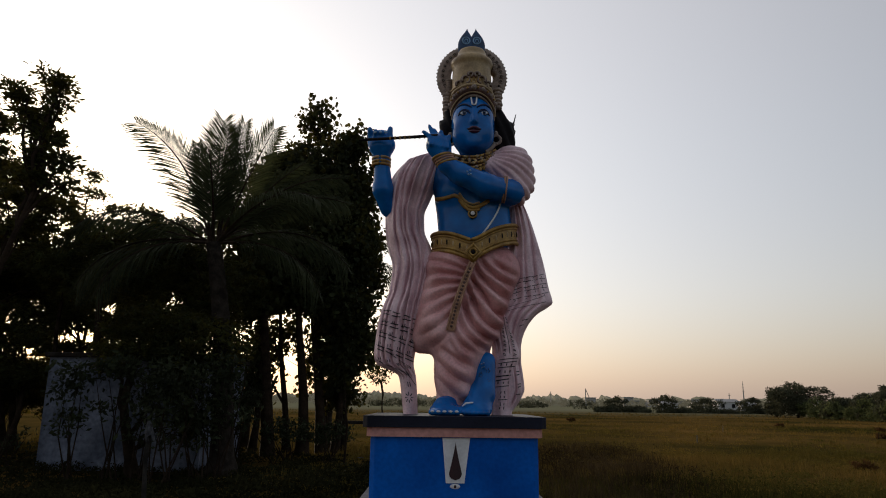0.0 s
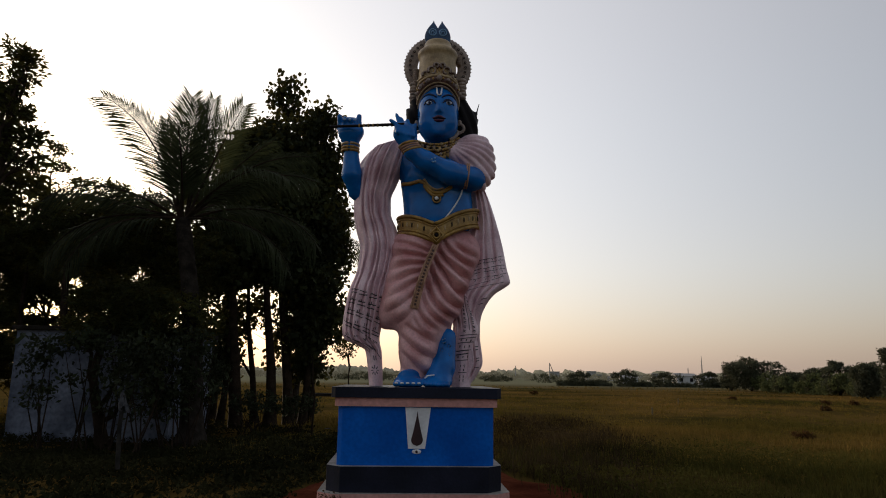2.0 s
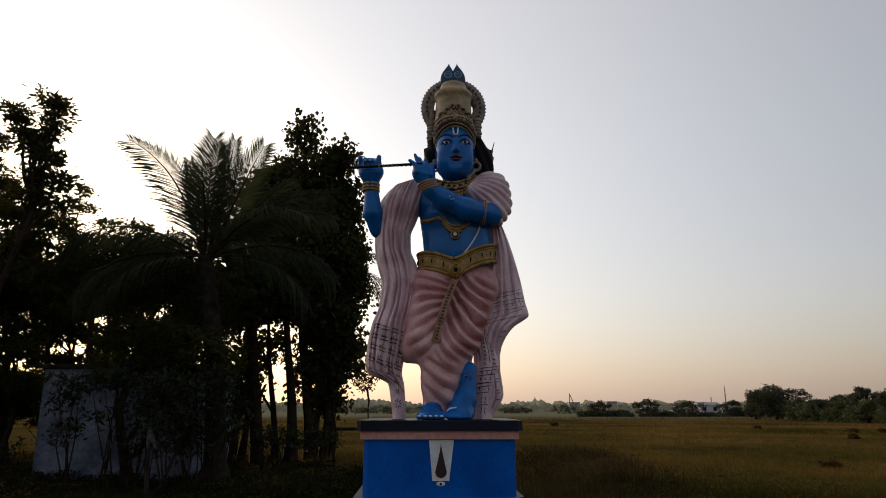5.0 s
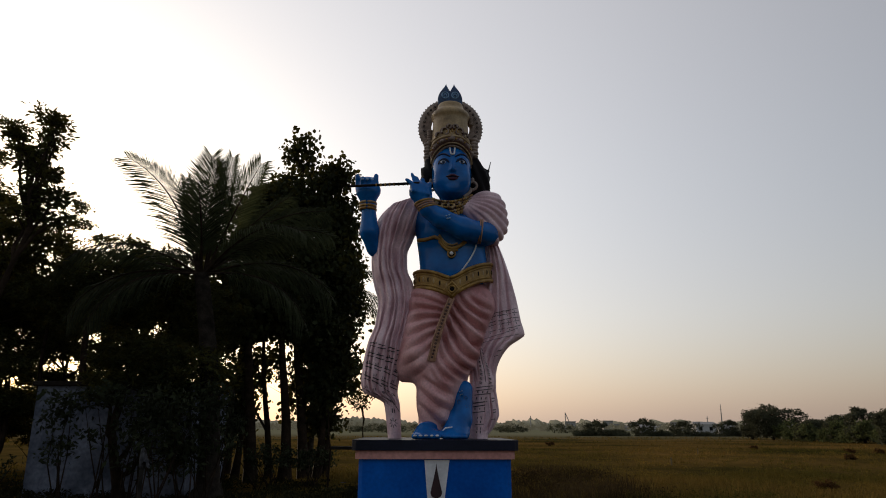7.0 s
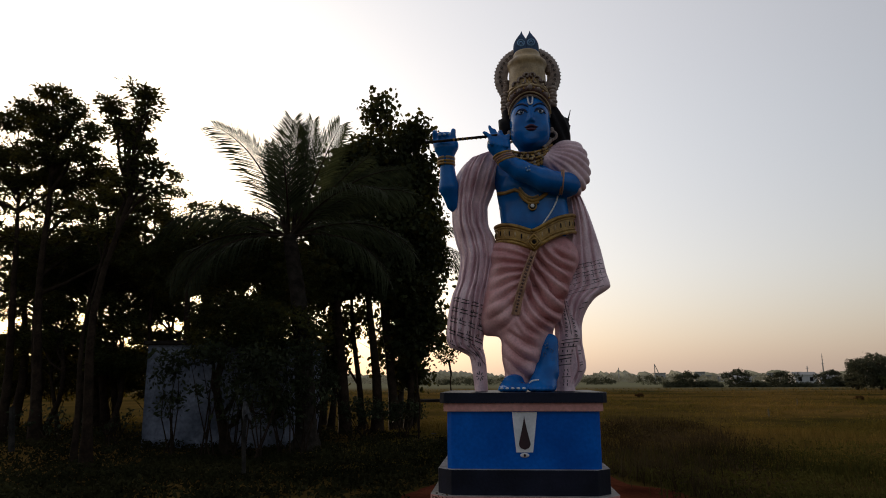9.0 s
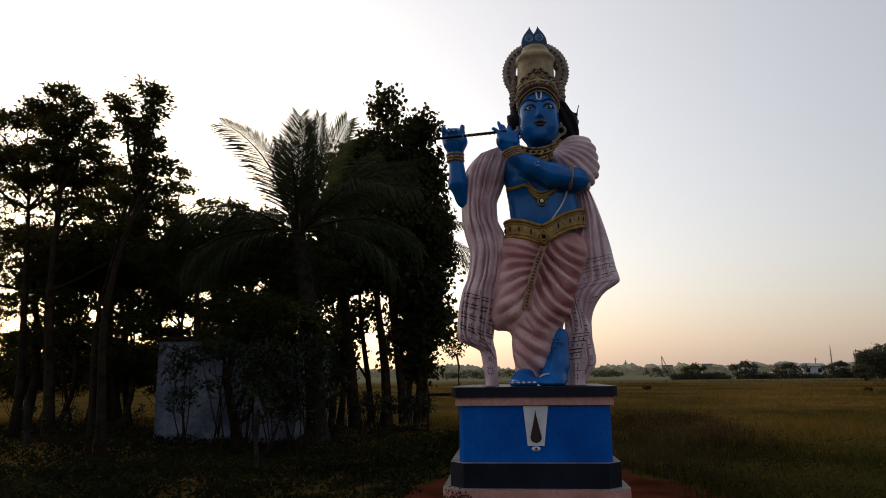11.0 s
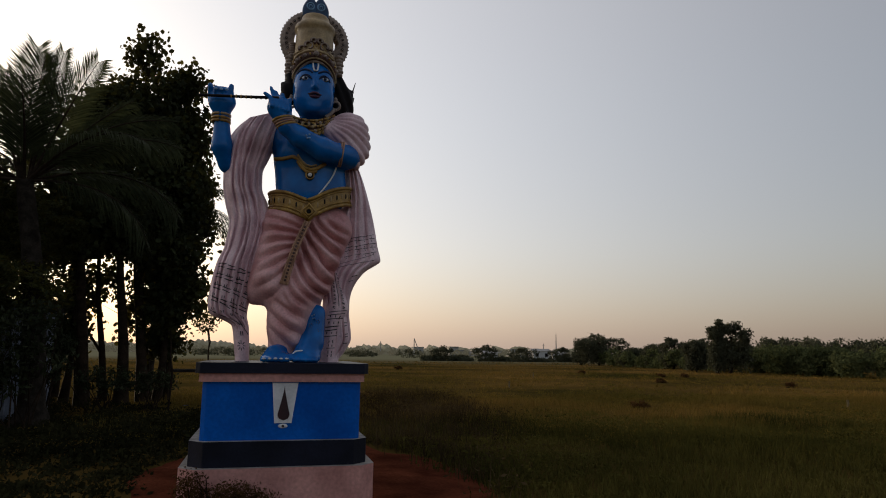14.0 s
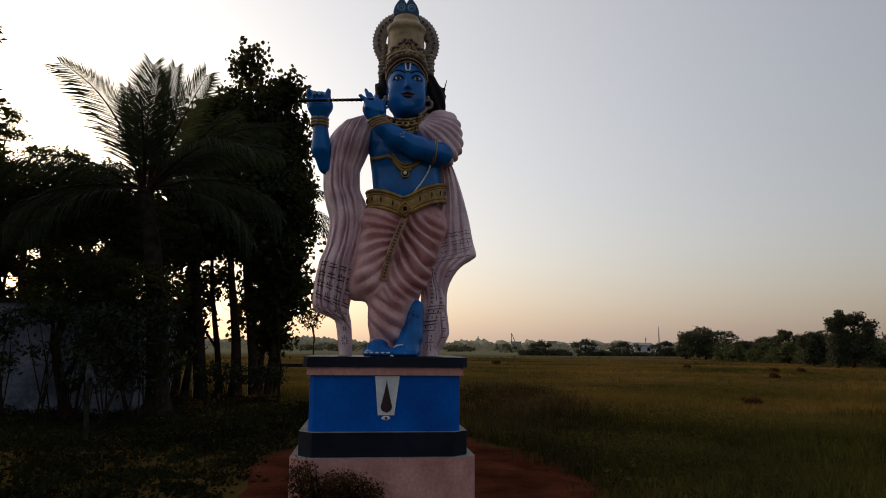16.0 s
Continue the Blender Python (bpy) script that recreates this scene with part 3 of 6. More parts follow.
# trunk, neck
skin = [
    ("ell", (0.15, 0.0, 3.76), (0.37, 0.21, 0.33), 0.05), ("ell", (0.205, -0.02, 3.32), (0.385, 0.22, 0.42), 0.16),
    ("ell", (0.02, -0.15, 3.72), (0.17, 0.09, 0.14), 0.08), ("ell", (0.30, -0.15, 3.72), (0.17, 0.09, 0.14), 0.08),
    ("cap", (0.18, 0.02, 3.95), (0.18, -0.05, 4.3), 0.14, 0.13, 0.07), ("ell", (-0.12, 0.0, 3.92), (0.20, 0.17, 0.20), 0.06),
]
# head
skin += [
    ("ell", HC, HR, 0.03), ("ell", (0.178, -0.19, 4.25), (0.17, 0.14, 0.13), 0.08),
    ("ell", (0.085, -0.235, 4.34), (0.105, 0.08, 0.11), 0.06), ("ell", (0.271, -0.235, 4.34), (0.105, 0.08, 0.11), 0.06),
    ("cap", (0.178, -0.328, 4.52), (0.178, -0.362, 4.40), 0.016, 0.029, 0.03),
    ("ell", (0.152, -0.335, 4.388), (0.022, 0.022, 0.018), 0.02), ("ell", (0.204, -0.335, 4.388), (0.022, 0.022, 0.018), 0.02),
    ("ell", (0.178, -0.11, 4.30), (0.212, 0.19, 0.175), 0.05), ("ell", (0.178, -0.295, 4.175), (0.06, 0.035, 0.04), 0.05),
]
# bent arm with the hand at the flute
skin += [
    ("cap", (0.60, 0.0, 3.92), (0.60, -0.12, 3.71), 0.14, 0.13, 0.05), ("cap", (0.58, -0.18, 3.68), (0.30, -0.36, 3.685), 0.128, 0.122, 0.06),
    ("cap", (0.30, -0.36, 3.685), (0.03, -0.42, 3.79), 0.122, 0.108, 0.05), ("cap", (0.03, -0.42, 3.79), (-0.10, -0.44, 3.87), 0.108, 0.088, 0.04),
    ("cap", (-0.11, -0.44, 3.89), (-0.20, -0.45, 4.08), 0.088, 0.098, 0.05), ("ell", (-0.185, -0.45, 4.075), (0.128, 0.08, 0.125), 0.04),
    ("cap", (-0.24, -0.49, 4.13), (-0.345, -0.50, 4.205), 0.03, 0.021, 0.015), ("cap", (-0.235, -0.45, 4.15), (-0.285, -0.44, 4.295), 0.03, 0.02, 0.012),
    ("cap", (-0.20, -0.44, 4.15), (-0.235, -0.43, 4.25), 0.03, 0.024, 0.012), ("cap", (-0.16, -0.44, 4.14), (-0.165, -0.46, 4.22), 0.03, 0.025, 0.012),
    ("cap", (-0.12, -0.46, 4.10), (-0.08, -0.47, 4.17), 0.03, 0.024, 0.012),
]
# fingers folded over the flute
for k in range(4):
    skin.append(("cap", (-0.275 + 0.055 * k, -0.50, 4.13 - 0.012 * k), (-0.265 + 0.055 * k, -0.535, 4.06 - 0.012 * k), 0.029, 0.026, 0.008))
# raised arm
skin += [
    ("cap", (-0.30, 0.02, 3.85), (-0.66, -0.02, 3.52), 0.13, 0.105, 0.04), ("cap", (-0.715, -0.07, 3.52), (-0.765, -0.14, 3.70), 0.085, 0.105, 0.05),
    ("cap", (-0.765, -0.14, 3.70), (-0.785, -0.16, 4.02), 0.107, 0.076, 0.04), ("cap", (-0.79, -0.16, 4.03), (-0.79, -0.18, 4.15), 0.08, 0.12, 0.05),
    ("ell", (-0.79, -0.19, 4.18), (0.145, 0.10, 0.12), 0.04), ("ell", (-0.80, -0.17, 4.29), (0.13, 0.08, 0.06), 0.03),
    ("cap", (-0.905, -0.20, 4.20), (-0.915, -0.25, 4.325), 0.034, 0.03, 0.012), ("cap", (-0.845, -0.24, 4.20), (-0.85, -0.29, 4.285), 0.034, 0.03, 0.012),
    ("cap", (-0.78, -0.24, 4.20), (-0.785, -0.29, 4.275), 0.034, 0.03, 0.012), ("cap", (-0.71, -0.22, 4.18), (-0.70, -0.25, 4.335), 0.036, 0.03, 0.012),
]
# feet and the crossed shin
skin += [
    ("cap", (0.0, -0.10, 1.54), (-0.12, -0.32, 1.505), 0.09, 0.085, 0.04), ("ell", (-0.10, -0.36, 1.465), (0.145, 0.12, 0.06), 0.04),
    ("cap", (0.31, -0.16, 1.935), (0.272, -0.20, 1.62), 0.094, 0.125, 0.04),
    ("cap", (0.255, -0.20, 1.62), (0.215, -0.26, 1.50), 0.118, 0.135, 0.05), ("ell", (0.20, -0.28, 1.47), (0.145, 0.17, 0.055), 0.05),
]
for i in range(5):
    skin.append(("ell", (-0.215 + 0.058 * i, -0.46 - 0.02 * math.sin(i * 0.8), 1.448), (0.038, 0.05, 0.03), 0.012))
    skin.append(("ell", (0.09 + 0.052 * i, -0.42 - 0.025 * math.sin(i * 0.8), 1.446), (0.03, 0.05, 0.028), 0.012))
V, Q = sculpt(skin, (-1.0, -0.62, 1.38), (0.85, 0.32, 4.86), 0.0135)
S.add(V, Q.tolist(), SKIN)

# dhoti: hips, thighs and the wrapped standing leg, with folds
wrap = [
    ("ell", (0.19, 0.02, 2.93), (0.455, 0.26, 0.30), 0.05),
    ("cap", (0.42, -0.02, 2.84), (0.26, -0.12, 2.30), 0.235, 0.19, 0.1), ("cap", (0.26, -0.12, 2.30), (0.12, -0.14, 2.08), 0.19, 0.16, 0.1),
    ("cap", (-0.03, 0.0, 2.86), (-0.15, -0.10, 2.30), 0.28, 0.25, 0.1), ("cap", (-0.16, -0.09, 2.28), (-0.28, -0.06, 2.16), 0.22, 0.14, 0.1),
    ("cap", (0.03, -0.12, 2.12), (0.02, -0.12, 1.80), 0.25, 0.215, 0.1), ("cap", (0.02, -0.12, 1.80), (-0.03, -0.10, 1.56), 0.205, 0.15, 0.06),
    ("cap", (-0.27, -0.02, 2.12), (-0.36, 0.0, 2.07), 0.09, 0.05, 0.06),
    ("cap", (0.10, -0.13, 2.0), (0.26, -0.10, 2.02), 0.16, 0.09, 0.08),
]
V, Q = sculpt(wrap, (-0.55, -0.5, 1.38), (0.8, 0.42, 3.34), 0.0125)
N = normals(V, Q)
x, z = V[:, 0], V[:, 2]
sash_x = 0.17 - (2.91 - z) * 0.30
right = np.clip((x - sash_x) / 0.06, 0, 1) * np.clip((z - 1.98) / 0.15, 0, 1)
left = np.clip((sash_x - x) / 0.06, 0, 1) * np.clip((z - 2.02) / 0.15, 0, 1)
low = 1 - np.clip((z - 1.98) / 0.15, 0, 1)
px = x - sash_x
ph_r = 7.4 * (z + 1.45 * px - 1.25 * px ** 2) + 0.2 * np.sin(9 * z)
ph_l = np.arctan2(z - 2.70, 0.50 - x) / radians(9.5) + 0.25 * np.sin(6 * x + 4 * z)
ph_s = 6.6 * (z + 0.6 * x - 0.9 * (x - 0.1) ** 2) + 0.25 * np.sin(8 * x + 5 * z)


def fold(p):
    s = 0.5 + 0.5 * np.sin(2 * np.pi * p)
    return 2 * s ** 0.5 - 1.25


edge = np.clip((x + 0.36) / 0.16, 0.1, 1)
amp = 0.058 * right * np.clip((0.66 - x) / 0.2, 0.15, 1) * fold(ph_r) * np.clip((3.05 - z) / 0.2, 0.3, 1) + 0.040 * left * fold(ph_l) * edge + 0.040 * low * fold(ph_s) * np.clip((x + 0.22) / 0.15, 0.3, 1) * np.clip((0.2 - x) / 0.1, 0, 1)
amp = amp * (0.8 + 0.4 * np.sin(5.1 * x + 3.7 * z) * np.sin(4.3 * z - 2.7 * x + 1))
amp += 0.006 * np.sin(23 * x + 11 * z)
V = V + N * (amp * np.clip((3.06 - z) / 0.12, 0, 1) * np.clip(-1.6 * N[:, 1], 0.1, 1))[:, None]
S.add(V, Q.tolist(), DHOTI)

# cloth cap over the shoulder, pleated towards the neck
V, Q = sculpt([("ell", (0.60, -0.02, 3.94), (0.235, 0.235, 0.29), 0.05), ("cap", (0.42, -0.04, 4.07), (0.62, -0.04, 4.06), 0.09, 0.13, 0.1),
               ("cap", (0.35, -0.14, 3.98), (0.55, -0.16, 3.92), 0.09, 0.12, 0.1), ("cap", (0.70, -0.06, 3.80), (0.63, -0.10, 3.72), 0.13, 0.16, 0.08)],
              (0.15, -0.45, 3.45), (0.95, 0.35, 4.35), 0.0125)
N = normals(V, Q)
a = np.arctan2(V[:, 2] - 4.15, V[:, 0] - 0.22)
V = V + N * (0.014 * fold(a * 6.4 + 0.25 * np.sin(8 * V[:, 0])) * np.clip((V[:, 0] - 0.3) / 0.2, 0, 1))[:, None]
S.add(V, Q.tolist(), SHAWL)


class Drape:
    """A hanging cloth: left and right edges, depth and folds by height."""

    def __init__(self, zs, lefts, rights, depth, thick, folds, amp, drift=0.0, foot=1.0):
        self.foot = foot
        self.zs, self.l, self.r, self.d, self.th, self.n, self.a, self.drift = zs, lefts, rights, depth, thick, folds, amp, drift

    def at(self, u, z, lift=0.0):
        u, z = np.asarray(u, float), np.asarray(z, float)
        le, ri = spline(self.zs, self.l, z), spline(self.zs, self.r, z)
        d, t = spline(self.zs, self.d, z), spline(self.zs, self.th, z)
        w = np.sin(np.pi * np.clip(u, 0, 1)) ** 0.6
        bent = u + 0.034 * np.sin(11 * u + 2.3 * z) + 0.02 * np.sin(23 * u - 1.7 * z) + 0.012 * np.sin(5.3 * z + 31 * u)
        ripple = 1.25 * self.a * np.clip((z - 1.72) / 0.15, self.foot, 1) * fold(self.n * bent + self.drift * (z - 2.5) + 0.2 * np.sin(3.1 * z)) * (0.85 + 0.3 * np.sin(4.7 * z + 17 * u)) * np.clip(w * 1.6, 0, 1)
        x = le + (ri - le) * u
        y = d - t * w - ripple - lift
        return np.stack([x + 0 * y, y, z + 0 * y], -1)

    def build(self, geo, mat, rows=110, cols=90):
        z = np.linspace(self.zs[0], self.zs[-1], rows)
        u = np.linspace(0, 1, cols)
        U, Zg = np.meshgrid(u, z)
        front = self.at(U, Zg)
        back = front.copy()
        dd = spline(self.zs, self.d, z)[:, None]
        tt = spline(self.zs, self.th, z)[:, None]
        back[..., 1] = dd + 0.55 * tt * np.sin(np.pi * U) ** 0.6
        geo.grid(np.concatenate([front, back[:, ::-1]], 1), mat, True)
        for row in (0, -1):
            loop = np.concatenate([front[row], back[row][::-1]])
            geo.add(loop, [tuple(range(len(loop)))], mat)

    def stroke(self, geo, u0, z0, u1, z1, w, mat=INK):
        """A painted dash that lies on the cloth."""
        k = 15
        u0, u1, z0, z1, w = u0 + prng.uniform(-0.012, 0.012), u1 + prng.uniform(-0.02, 0.012), z0 + prng.uniform(-0.004, 0.004), z1 + prng.uniform(-0.004, 0.004), w * prng.uniform(0.6, 0.95)
        u, z = np.linspace(u0, u1, k), np.linspace(z0, z1, k)
        du, dz = u1 - u0, z1 - z0
        wid = float(spline(self.zs, self.r, (z0 + z1) / 2) - spline(self.zs, self.l, (z0 + z1) / 2))
        ln = math.hypot(du * wid, dz) + 1e-9
        nu, nz = -dz / ln * w / 2 / wid, du * wid / ln * w / 2
        geo.grid(np.stack([self.at(u - nu, z - nz, 0.006), self.at(u + nu, z + nz, 0.006)]), mat)


left_drape = Drape(
    [4.17, 4.10, 4.03, 3.81, 3.62, 3.45, 3.29, 3.09, 2.89, 2.64, 2.45, 2.19, 2.00, 1.91, 1.85, 1.79, 1.62, 1.42],
    [-0.27, -0.43, -0.56, -0.705, -0.74, -0.74, -0.735, -0.70, -0.65, -0.68, -0.75, -0.80, -0.815, -0.79, -0.66, -0.56, -0.53, -0.505],
    [-0.19, -0.15, -0.15, -0.20, -0.27, -0.33, -0.325, -0.25, -0.235, -0.27, -0.31, -0.35, -0.40, -0.41, -0.40, -0.385, -0.37, -0.36],
    [0.10, 0.06, 0.0, -0.02, -0.02, -0.02, -0.02, -0.02, -0.02, -0.02, -0.02, 0.0, 0.02, 0.03, 0.03, 0.03, 0.03, 0.03],
    [0.12, 0.20, 0.24, 0.24, 0.20, 0.18, 0.17, 0.16, 0.16, 0.16, 0.16, 0.15, 0.14, 0.13, 0.11, 0.10, 0.09, 0.09], 6.7, 0.029, 0.3, 0.05)
left_drape.build(S, SHAWL)
right_drape = Drape(
    [3.72, 3.62, 3.50, 3.30, 3.12, 2.93, 2.72, 2.56, 2.50, 2.44, 2.36, 2.28, 2.18, 2.08, 1.95, 1.83, 1.68, 1.56, 1.42],
    [0.54, 0.56, 0.57, 0.565, 0.53, 0.49, 0.46, 0.42, 0.40, 0.38, 0.36, 0.355, 0.36, 0.385, 0.385, 0.375, 0.365, 0.355, 0.35],
    [0.68, 0.74, 0.79, 0.855, 0.905, 0.95, 0.985, 1.02, 0.955, 0.86, 0.785, 0.735, 0.695, 0.68, 0.68, 0.695, 0.71, 0.66, 0.555],
    [0.10, 0.10, 0.10, 0.10, 0.10, 0.10, 0.08, 0.06, 0.05, 0.04, 0.03, 0.03, 0.03, 0.03, 0.03, 0.03, 0.03, 0.03, 0.03],
    [0.14, 0.15, 0.15, 0.14, 0.13, 0.13, 0.13, 0.13, 0.13, 0.14, 0.14, 0.14, 0.13, 0.12, 0.12, 0.12, 0.12, 0.11, 0.10], 4.6, 0.022, 0.5)
right_drape.build(S, SHAWL)
# the front fold of the shawl's hanging end
inner_drape = Drape(
    [2.50, 2.42, 2.27, 2.13, 2.00, 1.85, 1.70, 1.55, 1.42],
    [0.47, 0.45, 0.44, 0.445, 0.43, 0.405, 0.385, 0.37, 0.36],
    [0.49, 0.52, 0.575, 0.63, 0.66, 0.615, 0.59, 0.58, 0.575],
    [-0.02, -0.03, -0.03, -0.03, -0.03, -0.03, -0.02, -0.02, -0.02],
    [0.05, 0.08, 0.10, 0.10, 0.10, 0.09, 0.08, 0.08, 0.08], 1.6, 0.012, 0.4)
inner_drape.build(S, SHAWL, 80, 50)

# printed borders of the shawl
prng = random.Random(3)
for row, zc in enumerate((2.42, 2.385, 2.31, 2.275, 2.20, 2.165, 2.07, 2.035)):
    for c in range(4):
        u = 0.08 + 0.235 * c
        sl = -0.018 - 0.012 * (row // 4)
        left_drape.stroke(S, u, zc + 0.02 - 0.03 * c, u + 0.185, zc + 0.02 - 0.03 * c + sl, 0.013)
for zc in (2.345, 2.235, 2.12, 1.97):
    for c in range(4):
        for k in (0.03, 0.075):
            u = 0.08 + 0.235 * c + k
            left_drape.stroke(S, u, zc + 0.005 - 0.03 * c, u + 0.004, zc - 0.022 - 0.03 * c, 0.010)
left_drape.stroke(S, 0.04, 2.10, 0.96, 1.86, 0.009)
left_drape.stroke(S, 0.05, 1.95, 0.96, 1.70, 0.009)
for zc in (1.84, 1.73):
    for u in (0.5, 0.62):
        left_drape.stroke(S, u, zc, u + 0.01, zc - 0.045, 0.011)
for k in range(8):
    a = k * math.pi / 4
    left_drape.stroke(S, 0.5 + 0.11 * math.cos(a), 1.58 + 0.02 * math.sin(a), 0.5 + 0.27 * math.cos(a), 1.58 + 0.055 * math.sin(a), 0.011)
for row, zc in enumerate((2.80, 2.76, 2.70, 2.66, 2.60)):
    for c in range(5):
        u = 0.12 + 0.17 * c
        right_drape.stroke(S, u, zc - 0.045 + 0.02 * c, u + 0.15, zc - 0.045 + 0.02 * c + 0.022, 0.008)
        right_drape.stroke(S, u + 0.05, zc - 0.05 + 0.02 * c, u + 0.05, zc - 0.07 + 0.02 * c, 0.009)
right_drape.stroke(S, 0.12, 2.46, 0.85, 2.62, 0.008)
right_drape.stroke(S, 0.12, 2.42, 0.85, 2.55, 0.008)
for k in range(9):
    zc = 2.38 - 0.045 * k
    for u in (0.22, 0.68):
        inner_drape.stroke(S, u, zc, u + 0.13, zc - 0.010, 0.011)
        inner_drape.stroke(S, u, zc - 0.016, u + 0.13, zc - 0.026, 0.009)
inner_drape.stroke(S, 0.5, 2.40, 0.52, 2.02, 0.006)
for zc in (1.97, 1.935, 1.885, 1.80, 1.765, 1.70):
    inner_drape.stroke(S, 0.10, zc - 0.010, 0.90, zc + 0.010, 0.013)
for zc in (1.91, 1.845, 1.735):
    for u in (0.22, 0.45, 0.7):
        inner_drape.stroke(S, u, zc + 0.010, u, zc - 0.014, 0.014)
for zc in (1.64, 1.60, 1.53, 1.49):
    for u in (0.38, 0.56):
        inner_drape.stroke(S, u, zc + 0.010, u + 0.02, zc - 0.016, 0.012)
inner_drape.stroke(S, 0.3, 1.565, 0.75, 1.575, 0.011)
for zc in (2.36, 2.30, 1.95, 1.92, 1.84, 1.81, 1.72, 1.69, 1.62):
    right_drape.stroke(S, 0.76, zc, 0.88, zc + 0.008, 0.011)

# belt with a dip at the buckle
th = np.linspace(-0.62 * math.pi, 0.62 * math.pi, 70)
bx, by = 0.20 + 0.447 * np.sin(th), 0.02 - 0.305 * np.cos(th)
dip = np.exp(-((bx - 0.17) / 0.17) ** 2)
mid = 3.10 + 0.15 * np.clip((bx - 0.17) / 0.45, 0, 1.2) + 0.045 * np.clip((0.12 - bx) / 0.3, 0, 1) - 0.055 * dip
for off, rad in ((0.095, 0.020), (-0.095, 0.020), (0.06, 0.010), (-0.06, 0.010)):
    S.tube(np.stack([bx, by - 0.012, mid + off], 1), rad, GOLD, 8)
S.grid(np.stack([np.stack([bx, by - 0.004, mid - 0.1], 1), np.stack([bx * 1.0, by - 0.016, mid], 1), np.stack([bx, by - 0.004, mid + 0.1], 1)]), GOLD)
for i in range(4, 66, 3):
    S.blob((bx[i], by[i] - 0.012, mid[i]), (0.011, 0.009, 0.03), CROWN if i % 2 else BLACK, 8, 6)
S.add([(0.17, -0.345, 3.10), (0.075, -0.335, 3.0), (0.172, -0.345, 2.885), (0.265, -0.335, 3.0), (0.17, -0.30, 3.10), (0.075, -0.29, 3.0), (0.172, -0.30, 2.885), (0.265, -0.29, 3.0)],
      [(0, 1, 2, 3), (0, 4, 5, 1), (1, 5, 6, 2), (2, 6, 7, 3), (3, 7, 4, 0)], GOLD)
for r in (0.062, 0.035):
    S.tube([(0.17 + r * math.sin(a) * (1.15 if r > 0.05 else 1), -0.352, 3.0 + r * math.cos(a) * (1.3 if r > 0.05 else 1)) for a in np.linspace(0, 2 * math.pi, 5 if r > 0.05 else 16)], 0.011, GOLD, 6)
S.blob((0.17, -0.35, 3.0), (0.022, 0.012, 0.022), BLACK)

# sash end that hangs from the buckle
s = np.linspace(0, 1, 20)
cx, cz = 0.165 - 0.215 * s - 0.02 * np.sin(s * math.pi), 2.90 - 0.68 * s
cy = -0.335 - 0.045 * np.sin(s * math.pi * 0.8)
wd = 0.027 + 0.010 * s
row = [np.stack([cx - wd * 1.0, cy + 0.03, cz], 1), np.stack([cx - wd, cy - 0.012, cz], 1), np.stack([cx + wd, cy - 0.012, cz - 0.012], 1), np.stack([cx + wd, cy + 0.03, cz - 0.012], 1)]
S.grid(np.stack(row), SASH)
for e in (-1, 1):
    S.tube(np.stack([cx + e * wd, cy - 0.012, cz], 1), 0.009, SASH, 6)
for i in range(2, 19):
    S.blob((cx[i], cy[i] - 0.014, cz[i]), (0.014, 0.007, 0.014), BROWN, 8, 6)

# necklaces, pendant, thread
for row_n, (dz, w, r, y) in enumerate(((0.035, 0.235, 0.014, -0.225), (-0.005, 0.235, 0.010, -0.25), (-0.05, 0.22, 0.014, -0.268), (-0.10, 0.185, 0.012, -0.275), (-0.15, 0.135, 0.012, -0.272))):
    t = np.linspace(-1, 1, 26)
    line = np.stack([0.165 + w * t + 0.02 * t, y + 0.13 * t ** 2, 4.015 + dz + (0.10 + 0.3 * abs(dz)) * t ** 2 + 0.02 * t], 1)
    S.tube(line, r, GOLD, 7)
    for q in range(1, 25, 2):
        big = (q + row_n) % 3 == 0
        S.blob((line[q][0], line[q][1] - 0.012, line[q][2] - 0.004), (0.016, 0.012, 0.019) if big else (0.012, 0.010, 0.013), (HALO if row_n % 2 else CROWN) if big else (GOLD if q % 4 == 1 else BROWN), 8, 6)
S.grid(np.stack([np.stack([0.165 + w * np.linspace(-1, 1, 20), y + 0.13 * np.linspace(-1, 1, 20) ** 2, 4.015 + dz + 0.11 * np.linspace(-1, 1, 20) ** 2], 1) for dz, w, y in ((0.03, 0.23, -0.215), (-0.05, 0.21, -0.255), (-0.15, 0.12, -0.262))]), BROWN)
for i in range(13):
    t = -0.9 + 1.8 * i / 12
    S.blob((0.165 + 0.22 * t, -0.265 + 0.12 * t ** 2, 3.985 + 0.1 * t ** 2), (0.017, 0.014, 0.022), CROWN if i % 2 else BLACK, 8, 6)
for i in range(7):
    t = -0.8 + 1.6 * i / 6
    S.blob((0.165 + 0.15 * t, -0.285 + 0.1 * t ** 2, 3.875 + 0.09 * t ** 2), (0.02, 0.012, 0.03), GOLD, 8, 6)
neck = [(-0.205, -0.10, 3.615), (-0.12, -0.19, 3.60), (-0.02, -0.235, 3.62), (0.03, -0.25, 3.60), (0.07, -0.255, 3.54), (0.12, -0.26, 3.495), (0.175, -0.262, 3.48), (0.24, -0.26, 3.50), (0.30, -0.25, 3.54), (0.34, -0.22, 3.58)]
S.tube(neck, 0.022, GOLD, 8)
S.tube([(p[0], p[1] - 0.008, p[2] - 0.035) for p in neck[3:8]], 0.016, GOLD, 8)
S.tube([(p[0], p[1] + 0.0, p[2] + 0.04) for p in neck[3:8]], 0.012, CROWN, 8)
S.blob((0.168, -0.262, 3.415), (0.046, 0.02, 0.052), BLACK)
S.torus((0.168, -0.272, 3.418), 0.042, 0.009, GOLD)
S.blob((0.168, -0.282, 3.42), (0.022, 0.012, 0.022), WHITE)
